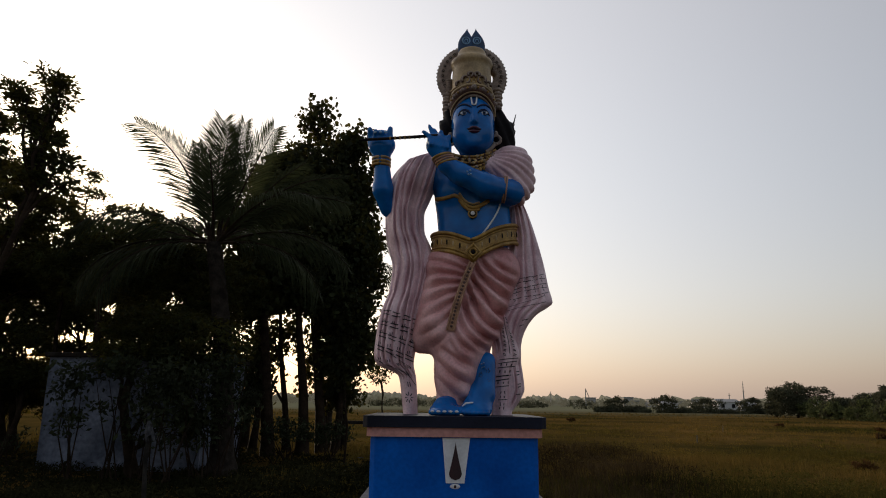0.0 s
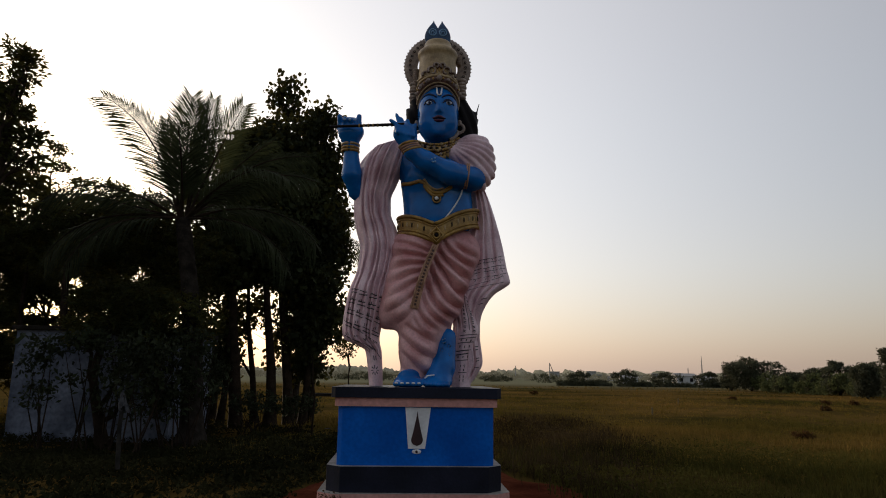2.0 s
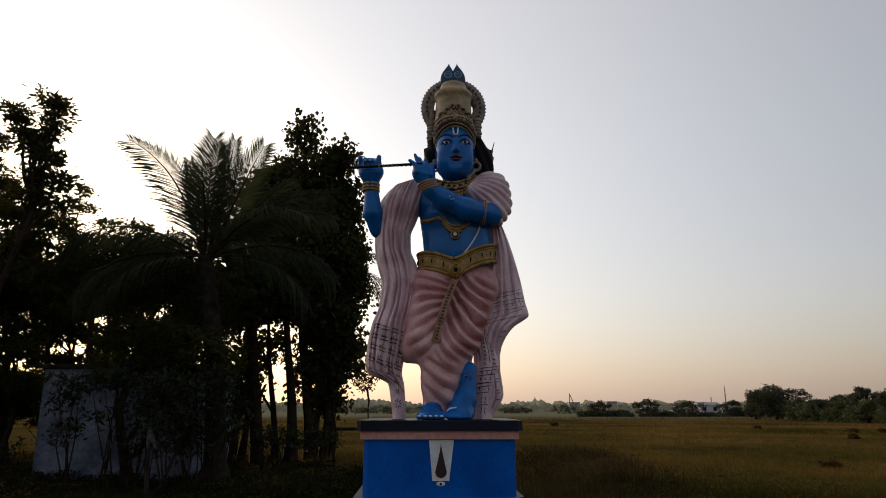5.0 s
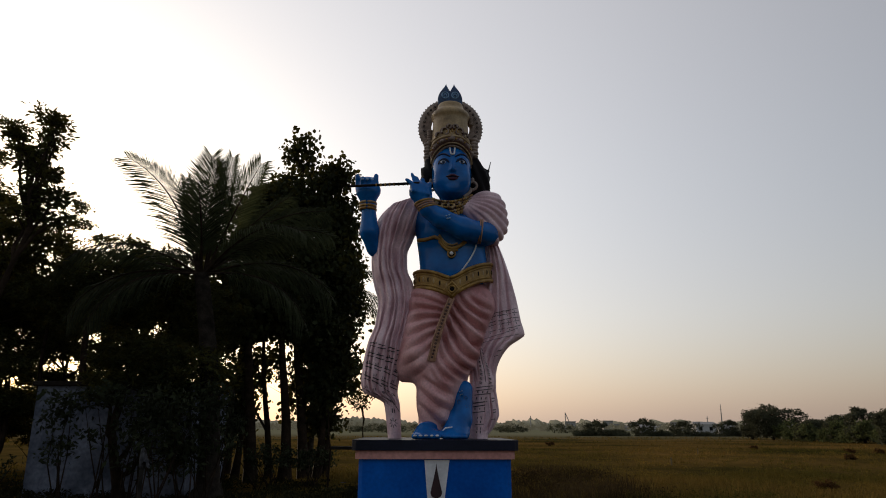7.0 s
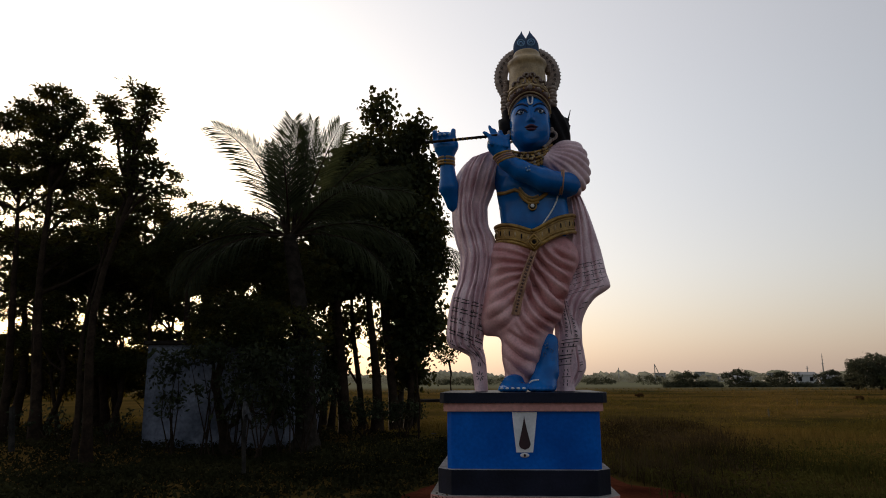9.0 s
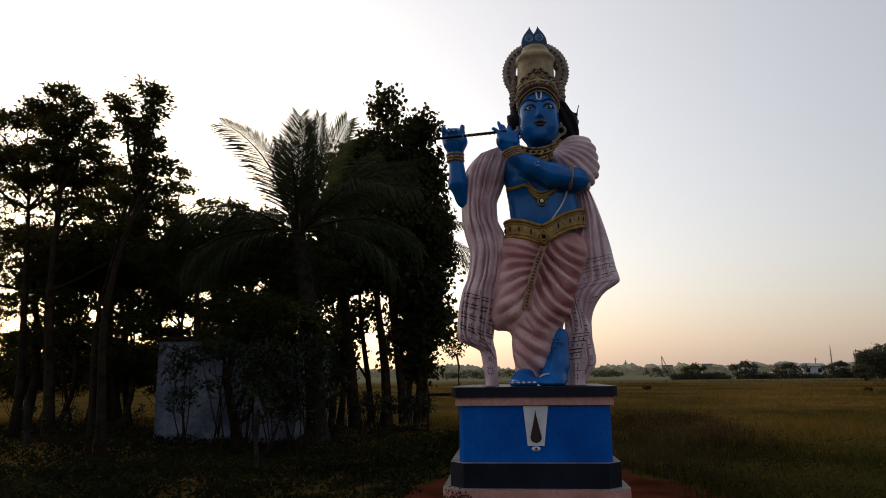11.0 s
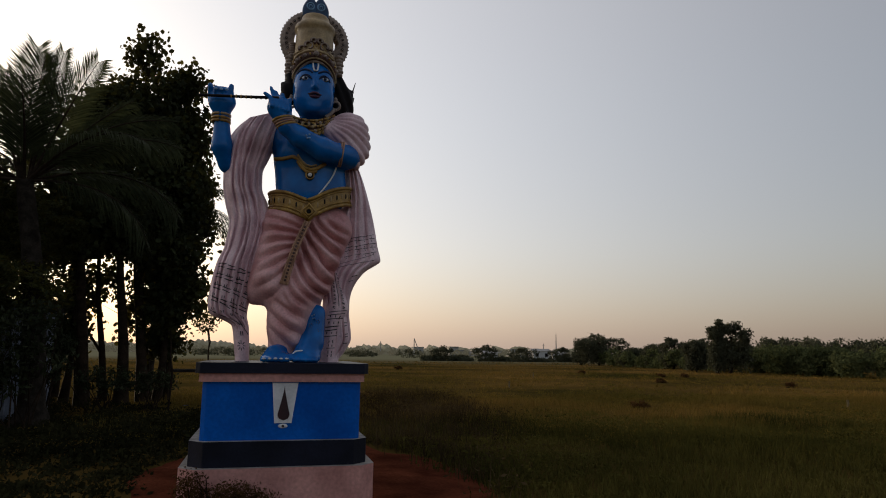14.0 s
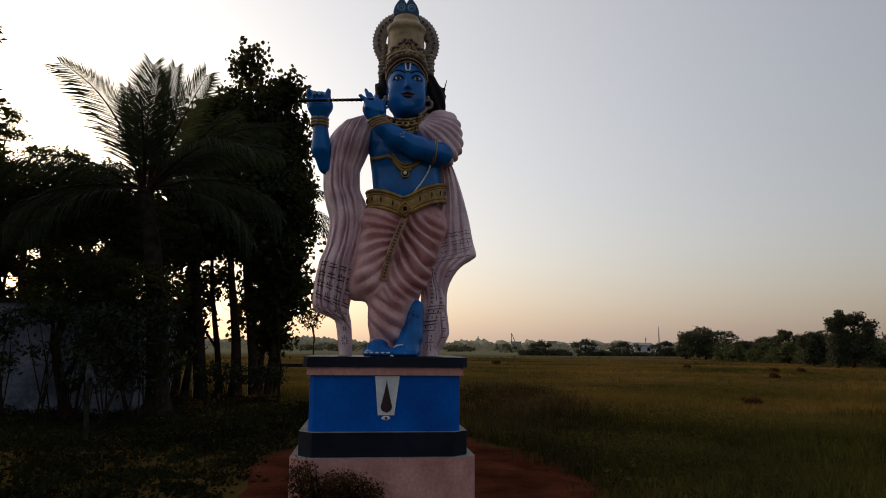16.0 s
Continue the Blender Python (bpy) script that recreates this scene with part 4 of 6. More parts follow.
t = np.linspace(0, 1, 16)
S.tube(np.stack([0.455 - 0.245 * t ** 1.5, -0.19 - 0.065 * np.sin(t * 2.2), 3.56 - 0.42 * t], 1), 0.009, WHITE, 6)

# bangles and armlets
for c, r, tilt in (((-0.79, -0.16, 3.99), 0.088, 0.0), ((-0.79, -0.16, 4.03), 0.09, 0.0), ((-0.79, -0.16, 3.955), 0.09, 0.0)):
    S.torus(c, r, 0.016, GOLD if c[2] != 4.03 else CROWN, "z", 22)
for k in range(4):
    q = (k - 1.5) / 1.5
    S.tube([(-0.128 - 0.024 * q + 0.094 * math.cos(a), -0.44 + 0.094 * math.sin(a), 3.925 + 0.034 * q + 0.03 * math.cos(a)) for a in np.linspace(0, 2 * math.pi, 26)], 0.014 if k in (0, 3) else 0.012, GOLD if k in (0, 3) else SASH, 6)
for k in range(2):
    S.tube([(0.485 + 0.022 * k + 0.015 * math.cos(a), -0.25 + 0.132 * math.sin(a) * 0.95, 3.685 + 0.135 * math.cos(a)) for a in np.linspace(0, 2 * math.pi, 24)], 0.010, SASH, 6)

# hair
V, Q = sculpt([("ell", (-0.07, 0.03, 4.52), (0.08, 0.12, 0.22), 0.03), ("ell", (-0.10, 0.0, 4.42), (0.085, 0.10, 0.15), 0.03), ("ell", (0.51, 0.03, 4.42), (0.135, 0.10, 0.18), 0.04), ("cap", (-0.10, 0.03, 4.45), (-0.11, 0.03, 4.36), 0.06, 0.04, 0.03),
               ("ell", (0.45, 0.05, 4.46), (0.12, 0.12, 0.26), 0.05), ("cap", (0.54, 0.05, 4.45), (0.60, 0.05, 4.26), 0.085, 0.03, 0.05), ("cap", (0.54, 0.05, 4.52), (0.625, 0.05, 4.535), 0.06, 0.015, 0.03), ("cap", (0.54, 0.05, 4.42), (0.62, 0.05, 4.40), 0.06, 0.02, 0.03), ("cap", (0.45, 0.05, 4.62), (0.57, 0.05, 4.50), 0.05, 0.03, 0.04), ("cap", (-0.10, 0.0, 4.44), (-0.185, 0.0, 4.40), 0.06, 0.015, 0.03), ("cap", (-0.10, 0.0, 4.5), (-0.165, 0.0, 4.53), 0.05, 0.015, 0.03),
               ("cap", (0.48, 0.05, 4.35), (0.54, 0.05, 4.22), 0.10, 0.09, 0.06), ("ell", (0.178, 0.08, 4.5), (0.26, 0.15, 0.30), 0.03)],
              (-0.3, -0.25, 4.0), (0.8, 0.35, 4.9), 0.0125)
N = normals(V, Q)
V = V + N * (0.01 * np.sin(60 * V[:, 0] + 25 * V[:, 2]))[:, None]
S.add(V, Q.tolist(), BLACK)
S.tube([(0.58, 0.05, 4.46), (0.63, 0.05, 4.53), (0.64, 0.05, 4.57), (0.662, 0.05, 4.655)], [0.03, 0.012, 0.007, 0.004], BLACK, 6)
S.tube([(0.615, 0.05, 4.48), (0.65, 0.05, 4.46), (0.64, 0.05, 4.40)], [0.016, 0.007, 0.004], BLACK, 6)


def face(x, z, lift=0.004):
    k = 1 - ((x - HC[0]) / HR[0]) ** 2 - ((z - HC[2]) / HR[2]) ** 2
    return (x, HC[1] - HR[1] * math.sqrt(max(k, 0.0)) - lift, z)


# painted features
for sgn in (-1, 1):
    ex = 0.178 + sgn * 0.105
    ez = 4.497 + (0.006 if sgn > 0 else 0)
    S.blob(face(ex, ez, 0.0), (0.048, 0.012, 0.0265), BLACK, 18, 8)
    S.blob(face(ex, ez - 0.001, 0.003), (0.042, 0.012, 0.0215), EYE, 16, 8)
    S.blob(face(ex + 0.001, ez, 0.010), (0.021, 0.008, 0.0205), DBLUE, 12, 8)
    S.blob(face(ex + 0.001, ez, 0.0145), (0.012, 0.006, 0.012), BLACK, 12, 8)
    # small white dot painted as the glint of the eye
    S.blob(face(ex + 0.007, ez + 0.007, 0.020), (0.0045, 0.003, 0.0045), WHITE, 8, 6)
    S.tube([face(ex + 0.056 * q, ez + 0.030 * (1 - q * q) - 0.002, 0.005) for q in np.linspace(-1.12, 1.12, 11)], 0.0075, LID, 6)
    S.tube([face(ex + 0.055 * q, ez + 0.046 * (1 - 0.7 * q * q), 0.002) for q in np.linspace(-1.0, 1.0, 11)], 0.006, LID, 6)
    S.tube([face(0.178 + sgn * (0.030 + 0.165 * q), 4.562 + 0.058 * math.sin(q * 2.5) - 0.012 * q, 0.003) for q in np.linspace(0, 1, 12)], 0.010 * np.sin(np.linspace(0.45, 2.9, 12)) ** 0.6 + 0.002, LID, 6)
S.tube([face(0.178 + 0.029 * math.copysign(abs(q) ** 0.6, q), 4.695 - 0.105 * (1 - abs(q) ** 3.0), 0.010) for q in np.linspace(-1, 1, 17)], 0.0095, WHITE, 6)
S.tube([face(0.178, zq, 0.010) for zq in np.linspace(4.615, 4.675, 5)], 0.005, RED, 6)
S.tube([(0.178 + 0.084 * q, -0.352 + 0.030 * q * q, 4.318 + 0.010 * math.cos(q * 4.5) + 0.006 * q * q) for q in np.linspace(-1, 1, 11)], np.array([0.003, 0.009, 0.014, 0.017, 0.017, 0.014, 0.017, 0.017, 0.014, 0.009, 0.003]), LIP, 8)
S.tube([(0.178 + 0.068 * q, -0.350 + 0.030 * q * q, 4.283 + 0.018 * q * q) for q in np.linspace(-1, 1, 9)], np.array([0.003, 0.011, 0.016, 0.019, 0.020, 0.019, 0.016, 0.011, 0.003]), LIP, 8)
S.tube([(0.178 + 0.075 * q, -0.368 + 0.030 * q * q, 4.303 + 0.010 * q * q) for q in np.linspace(-1, 1, 9)], 0.004, BLACK, 6)
for ex, ez in ((-0.065, 4.265), (0.425, 4.285)):
    S.torus((ex, -0.12, ez), 0.048, 0.017, HALO, "y", 18)
    S.blob((ex, -0.12, ez + 0.07), (0.022, 0.02, 0.03), HALO)
    S.blob((ex, -0.13, ez - 0.055), (0.02, 0.02, 0.02), HALO)
S.tube([(0.41, -0.13, 4.23), (0.37, -0.15, 4.17), (0.31, -0.17, 4.13)], 0.02, HALO, 7)

# crown
CX, CY = 0.165, -0.06
S.lathe((CX, CY), [(0.225, 4.70), (0.235, 4.74), (0.232, 4.79), (0.226, 4.83), (0.215, 4.86)], CROWN)
S.lathe((CX, CY), [(0.222, 4.84), (0.218, 4.92), (0.214, 5.02), (0.210, 5.10), (0.214, 5.135), (0.226, 5.155), (0.233, 5.18), (0.226, 5.205), (0.200, 5.23), (0.172, 5.26),
                   (0.160, 5.29), (0.156, 5.315), (0.144, 5.335), (0.10, 5.35), (0.0, 5.355)], CROWN)
S.torus((CX, CY, 4.845), 0.224, 0.014, CROWN, "z", 40)
arch = np.linspace(-1.62, 1.62, 44)
inner = np.stack([HC[0] + 0.222 * np.sin(arch), HC[1] - 0.165 - 0.02 * np.cos(arch) + 0.15 * np.sin(arch) ** 2, 4.515 + 0.20 * np.cos(arch)], 1)
outer = np.stack([CX + 0.006 + 0.236 * np.sin(arch), CY - 0.236 * np.cos(arch * 0.95), 4.83 - 0.10 * (1 - np.cos(arch))], 1)
rows = []
for q in np.linspace(0, 1, 6):
    bulge = 0.045 * math.sin(math.pi * q)
    mid_row = inner * (1 - q) + outer * q
    mid_row[:, 0] += bulge * 0.5 * np.sin(arch)
    mid_row[:, 1] -= bulge * np.cos(arch * 0.8)
    rows.append(mid_row)
S.grid(np.stack(rows), BROWN)
S.tube(inner, 0.014, HALO, 7)
S.tube(rows[1] + np.array([0, -0.006, 0.0]), 0.010, CROWN, 6)
S.tube(outer + np.array([0, -0.01, 0.0]), 0.016, CROWN, 7)
for i in range(3, 41, 3):
    big = (i - 21) % 6 == 0
    p = rows[3][i]
    S.blob((p[0], p[1] - 0.008, p[2]), (0.022, 0.016, 0.022) if big else (0.013, 0.012, 0.013), HALO if big else GOLD, 8, 6)
S.blob((CX + 0.012, CY - 0.265, 4.79), (0.03, 0.024, 0.036), HALO)
for sgn in (-1, 1):
    for px, pz, R in ((0.085, 4.905, 0.040), (0.155, 4.875, 0.030), (0.035, 4.96, 0.024)):
        yy = CY - math.sqrt(max(0.222 ** 2 - (px) ** 2, 0.0)) - 0.006
        S.torus((CX + 0.012 + sgn * px, yy + 0.004, pz - 0.003), R + 0.003, 0.016, BROWN, "y", 14, (-0.6, 4.6) if sgn > 0 else (-1.5, 3.7))
        S.torus((CX + 0.012 + sgn * px, yy - 0.008, pz), R, 0.010, HALO, "y", 14, (-0.6, 4.6) if sgn > 0 else (-1.5, 3.7))
    S.tube([(CX + 0.012 + sgn * (0.02 + 0.05 * q), CY - 0.215, 4.87 + 0.06 * math.sin(q * 3.1)) for q in np.linspace(0, 1, 7)], 0.010, GOLD, 6)
S.blob((CX + 0.012, CY - 0.212, 4.93), (0.02, 0.014, 0.055), GOLD, 8, 8)

# halo ring with bosses, and the side ornaments that hold it
HX, HY, HZ = 0.172, 0.07, 5.095
t = np.linspace(0, 2 * np.pi, 64)
prof = [(0.236, -0.03), (0.29, -0.045), (0.345, -0.045), (0.385, -0.03), (0.392, 0.0), (0.385, 0.03), (0.236, 0.03), (0.236, -0.03)]
S.grid(np.array([[(HX + r * math.cos(a), HY + y, HZ + r * 1.0 * math.sin(a)) for a in t] for r, y in prof]), HALO)
for i in range(34):
    a = 2 * math.pi * i / 34
    c = (HX + 0.325 * math.cos(a), HY - 0.048, HZ + 0.325 * math.sin(a))
    S.torus(c, 0.021, 0.007, HALO, "y", 10)
    S.blob(c, (0.019, 0.006, 0.019), BLACK, 8, 4)
    S.blob((c[0], c[1] - 0.004, c[2]), (0.007, 0.006, 0.007), HALO, 6, 4)
for i in range(56):
    a = 2 * math.pi * i / 56
    S.blob((HX + 0.392 * math.cos(a), HY - 0.01, HZ + 0.392 * math.sin(a)), (0.010, 0.010, 0.010), HALO, 6, 5)
for sx, z0, z1, w in ((-0.08, 4.86, 5.03, 0.045), (-0.105, 4.62, 4.86, 0.055), (0.415, 5.10, 5.22, 0.04), (0.455, 4.68, 4.93, 0.06), (-0.10, 4.50, 4.64, 0.05)):
    k = 6
    for i in range(k):
        zz = z0 + (z1 - z0) * (i + 0.5) / k
        S.blob((sx, 0.0, zz), (w * (1.0 if i % 2 else 0.85), 0.06, (z1 - z0) / k * 0.75), HALO, 10, 6)

# two feathers on top
for sgn in (-1, 1):
    cx = 0.16 + sgn * 0.060
    prof = []
    for q in np.linspace(0, 1, 16):
        w = 0.084 * math.sin(math.pi * min(1, q * 0.72 + 0.28)) ** 0.8 * (1 - q ** 5) + 0.002
        prof.append((cx + sgn * 0.012 * (1 - q) - sgn * 0.012 * q, 5.33 + 0.29 * q, w))
    rows = np.array([[(x0 + w * math.cos(a), CY - 0.02 + 0.028 * math.sin(a) * (w / 0.075), z0) for a in np.linspace(0, 2 * math.pi, 14, endpoint=False)] for x0, z0, w in prof])
    S.grid(rows, DBLUE, True)
    S.torus((cx, CY - 0.052, 5.455), 0.040, 0.008, LBLUE, "y", 18)
    S.blob((cx, CY - 0.048, 5.455), (0.024, 0.01, 0.028), LBLUE, 12, 6)
    S.blob((cx, CY - 0.058, 5.45), (0.013, 0.006, 0.015), DBLUE, 10, 6)

# flute, nails, marks on the skin
S.tube([(-1.01, -0.30, 4.185), (-0.6, -0.40, 4.175), (-0.2, -0.52, 4.16)], [0.016, 0.016, 0.017], BLACK, 8)
for q in np.linspace(0.4, 0.9, 9):
    S.blob((-1.01 + 0.81 * q, -0.30 - 0.19 * q - 0.01, 4.186 - 0.025 * q), (0.013, 0.02, 0.02), GOLD, 8, 6)
for i in range(5):
    S.blob((-0.212 + 0.056 * i, -0.508 - 0.02 * math.sin(i * 0.8), 1.456 + 0.0 * i), (0.019, 0.008, 0.010), WHITE, 8, 6)
S.tube([(0.07, -0.40, 1.505), (0.10, -0.41, 1.53), (0.17, -0.40, 1.54)], [0.006, 0.009, 0.006], WHITE, 6)
for dx, dz in ((0, 0), (0.03, 0.012), (0.012, -0.03), (0.035, -0.025)):
    S.blob((0.10 + dx, -0.525, 3.78 + dz), (0.012, 0.006, 0.010), LBLUE, 8, 5)
    S.blob((0.255 + dx * 0.7, -0.30, 1.90 + dz), (0.008, 0.06, 0.008), LBLUE, 8, 5)
for fx, fz in ((0.25, 1.80), (0.31, 1.74), (0.235, 1.68), (0.29, 1.62), (0.22, 1.57), (0.32, 1.84)):
    for k in range(5):
        a = 2 * math.pi * k / 5
        S.blob((fx + 0.018 * math.cos(a), -0.262 - 0.30 * (1.83 - fz) * 0.32, fz + 0.018 * math.sin(a)), (0.007, 0.03, 0.009), DBLUE, 6, 5)
for i in range(3):
    S.blob((-0.85 + 0.055 * i, -0.318, 4.27), (0.018, 0.008, 0.014), LBLUE, 8, 5)

statue = new("statue", S.mesh("statue", [M_SKIN, M_DHOTI, M_SHAWL, M_GOLD, M_CROWN, M_HALO, M_BLACK, M_WHITE, M_RED, M_LIGHTBLUE, M_DARKBLUE, M_BROWN, M_SASH, M_EYE, M_LID, M_LIP, M_INK], True))
tagged(statue, "tall painted concrete statue of a blue flute player in pink robes", "statue")

# ---- shed ----
shed = thing("shed", "small whitewashed shed with a flat dark roof behind saplings", "shed")
g = Geo()
g.box((-8.80, 8.4, 0), (-5.3, 8.6, 2.42))
part("wall", g, M_WALL, shed, "pale lime-washed wall")
g = Geo()
g.box((-8.80, 8.6, 0), (-8.60, 11.4, 2.42))
part("wall", g, M_WALL, shed)
g = Geo()
g.box((-5.5, 8.6, 0), (-5.3, 11.4, 2.42))
part("wall", g, M_WALL, shed)
g = Geo()
g.box((-8.88, 8.3, 2.42), (-5.2, 11.6, 2.52))
part("roof", g, M_DARKWOOD, shed, "dark flat slab roof", bevel=0.02)

# ---- trees ----
young_palm = [(3.5, 73, 50, 182, 0.85, 65), (2.4, 81, 8, 178, 0.5, 50), (2.9, 91, 0, 180, 0.85, 70), (2.7, 95, 2, 180, 0.7, 55), (2.9, 83, 2, 2, 0.55, 60), (2.6, 86, 4, 60, 0.7, 30),
              (2.95, 71, 6, 4, 0.75, 62), (2.7, 55, 20, 8, 0.6, -65), (3.2, 50, 58, 0, 0.75, -60), (3.2, 38, 66, -10, 0.85, -45)]
young_palm += [(2.1, 15, 3, 180, 0.55), (3.2, 38, 80, -30, 0.95), (3.1, 26, 90, 215, 0.95), (3.2, 20, 85, 8, 0.95, -30), (3.0, 4, 80, 195, 0.95, 30)]
young_palm += [(3.0, 0, 75, -15, 0.95), (2.9, -8, 70, 230, 0.9), (3.0, 40, 70, 130, 0.9), (3.0, 35, 70, 70, 0.9), (2.4, 60, 50, -80, 0.8)]
palm("young coconut palm with arching feathered fronds", (-4.55, 7.6, 0), (-5.12, 7.60, 4.89), 0.24, young_palm)
slim_palm = [(2.8, 8, 70, 0, 0.8, 20), (2.4, 40, 70, -5, 0.8, -20), (2.0, 62, 40, 8, 0.7, -40), (2.7, -4, 50, 12, 0.8), (2.3, 20, 70, 180, 0.7), (2.2, 50, 60, 160, 0.7), (2.3, 0, 60, 200, 0.7), (2.2, 25, 75, -80, 0.7)]
palm("slim palm half hidden behind the broad-leaved trees", (-3.95, 17.2, 0), (-3.94, 17.20, 6.44), 0.13, slim_palm)

# slender leaning trunks with broad-leaved crowns
def broadleaf(base, top, radius, *blobs):
    tree("broadleaf_tree", "slender broad-leaved tree with a leaning dark trunk", base, top, radius, blobs, 3100, 0.135, M_LEAFB, 26, 0.5, 0.15, 0.75, group="trees behind the statue", oval=True)


def shade_tree(base, top, radius, *blobs):
    tree("shade_tree", "dense dark tree with small leaves in flat tiers", base, top, radius, blobs, 5000, 0.103, M_LEAF, 30, 0.26, 0.3, 0.4, group="trees behind the statue", hang=0.0, tier=0.6)


broadleaf((-4.92, 13, 0), (-5.3, 13, 7.69), 0.17,
          (-5.17, 13.2, 7.74, 1.2, 1.2, 1.3, 1), (-5.78, 13.2, 6.44, 1.2, 1.2, 1.2, 1), (-5.29, 13.2, 4.96, 1.1, 1.2, 0.9, 0.9))
broadleaf((-4.72, 14.5, 0), (-5.3, 14.5, 6.33), 0.11,
          (-4.84, 14.5, 5.54, 1.1, 1, 1.2, 0.8), (-5.76, 14.5, 3.65, 0.8, 0.8, 1.1, 0.12), (-5.82, 14.5, 2.35, 0.5, 0.6, 0.9, 0.2))
broadleaf((-4.03, 13.4, 0), (-4.78, 13.4, 6.84), 0.17,
          (-4.47, 13.4, 8.36, 1.1, 1, 1, 0.9), (-4.63, 13.4, 6.83, 1.1, 1.1, 1.1, 1), (-4.24, 13.4, 5.52, 1, 1.1, 0.9, 0.8))
broadleaf((-3.56, 14, 0), (-4.19, 14, 9.74), 0.16,
          (-4.24, 14, 10.56, 0.4, 0.4, 0.7, 0.22), (-3.83, 14, 9.13, 0.9, 0.9, 0.8, 0.6), (-3.62, 14, 7.54, 1.2, 1.1, 1.1, 1), (-3.24, 14, 5.99, 1.2, 1.1, 1.1, 1), (-3.32, 14, 4.49, 1, 1, 0.8, 0.8))
broadleaf((-3.23, 14.4, 0), (-3.89, 14.4, 8.66), 0.12,
          (-3.11, 14.4, 9.85, 0.65, 0.7, 0.55, 0.4), (-2.91, 14.4, 8.22, 0.7, 0.9, 1, 0.7), (-2.82, 14.4, 6.45, 0.8, 0.8, 0.9, 0.8), (-3, 14.4, 3.61, 0.9, 0.8, 0.9, 0.7), (-3.27, 14.4, 2.51, 0.7, 0.7, 0.8, 0.4))
broadleaf((-3.07, 15, 0), (-3.03, 15, 8.2), 0.10,
          (-2.69, 15, 5.2, 0.7, 0.7, 0.9, 0.6), (-2.79, 15, 6.18, 0.6, 0.6, 0.6, 0.5), (-2.88, 15, 3.09, 0.8, 0.7, 0.8, 0.6), (-3.26, 15, 1.79, 0.7, 0.6, 0.5, 0.3))
broadleaf((-5.64, 14, 0), (-5.95, 14, 6.24), 0.11,
          (-6.04, 14, 4.72, 0.9, 0.9, 0.8, 0.8), (-5.61, 14, 2.69, 0.5, 0.5, 0.8, 0.12), (-5.86, 14, 1.8, 0.5, 0.5, 0.5, 0.2))
broadleaf((-5.6, 15.5, 0), (-5.9, 15.5, 6.14), 0.10,
          (-5.55, 15.5, 5.33, 0.9, 0.9, 0.8, 0.8), (-5.41, 15.5, 3.54, 0.5, 0.5, 0.7, 0.12))
broadleaf((-3.6, 15.2, 0), (-4.1, 15.2, 6.06), 0.11,
          (-4.58, 15.2, 5.07, 0.9, 0.9, 0.8, 0.8), (-3.97, 15.2, 3.31, 0.5, 0.5, 0.9, 0.14), (-4.95, 15.2, 3.51, 0.5, 0.5, 0.8, 0.09), (-4.44, 15.2, 2.36, 0.6, 0.5, 0.5, 0.06))

# feathery dark trees on the other side of the palm
shade_tree((-7.76, 4.6, 0), (-7.22, 4.6, 5.64), 0.10,
           (-7.34, 4.6, 7.28, 0.19, 0.25, 0.12, 0.06), (-7.15, 4.6, 7.15, 0.13, 0.25, 0.14, 0.06), (-7.22, 4.6, 6.84, 0.18, 0.25, 0.17, 0.08), (-7.35, 4.6, 6.56, 0.23, 0.25, 0.12, 0.07), (-7.22, 4.6, 6.16, 0.28, 0.28, 0.18, 0.13), (-6.92, 4.6, 5.63, 0.21, 0.25, 0.18, 0.1), (-7.33, 4.6, 5.76, 0.23, 0.25, 0.2, 0.12), (-7.44, 4.6, 5.36, 0.34, 0.34, 0.18, 0.16), (-6.82, 4.6, 5.22, 0.23, 0.25, 0.12, 0.07), (-7.91, 4.6, 7.04, 0.15, 0.25, 0.08, 0.06), (-7.87, 4.6, 6.84, 0.12, 0.25, 0.12, 0.06), (-7.7, 4.6, 6.57, 0.18, 0.25, 0.08, 0.06), (-7.56, 4.6, 6.32, 0.12, 0.25, 0.12, 0.06))
shade_tree((-11.91, 9, 0), (-12.26, 9, 7.85), 0.14,
           (-12.44, 9, 9.4, 0.41, 0.41, 0.19, 0.21), (-12.93, 9, 8.94, 0.48, 0.48, 0.3, 0.38), (-11.84, 9, 8.9, 0.38, 0.38, 0.3, 0.3), (-11.17, 9, 8.21, 0.29, 0.29, 0.28, 0.21), (-12.32, 9, 8.34, 0.7, 0.7, 0.36, 0.65), (-11.34, 9, 7.58, 0.55, 0.55, 0.28, 0.4), (-12.56, 9, 7.62, 0.73, 0.73, 0.36, 0.68))
shade_tree((-13.61, 10, 0), (-14.04, 10, 7.58), 0.13,
           (-14.26, 10, 9.06, 0.46, 0.46, 0.26, 0.32), (-14.26, 10, 7.93, 0.59, 0.59, 0.26, 0.4), (-12.64, 10, 7.34, 0.89, 0.89, 0.32, 0.75), (-11.48, 10, 7.3, 0.49, 0.49, 0.32, 0.41), (-13.99, 10, 7.21, 0.51, 0.51, 0.24, 0.31), (-15.48, 10, 9.2, 0.62, 0.62, 0.44, 0.71), (-15.64, 10, 7.81, 0.85, 0.85, 0.51, 1.13), (-16.71, 10, 9.07, 0.69, 0.69, 0.51, 0.93), (-16.62, 10, 7.33, 0.93, 0.93, 0.59, 1.41))
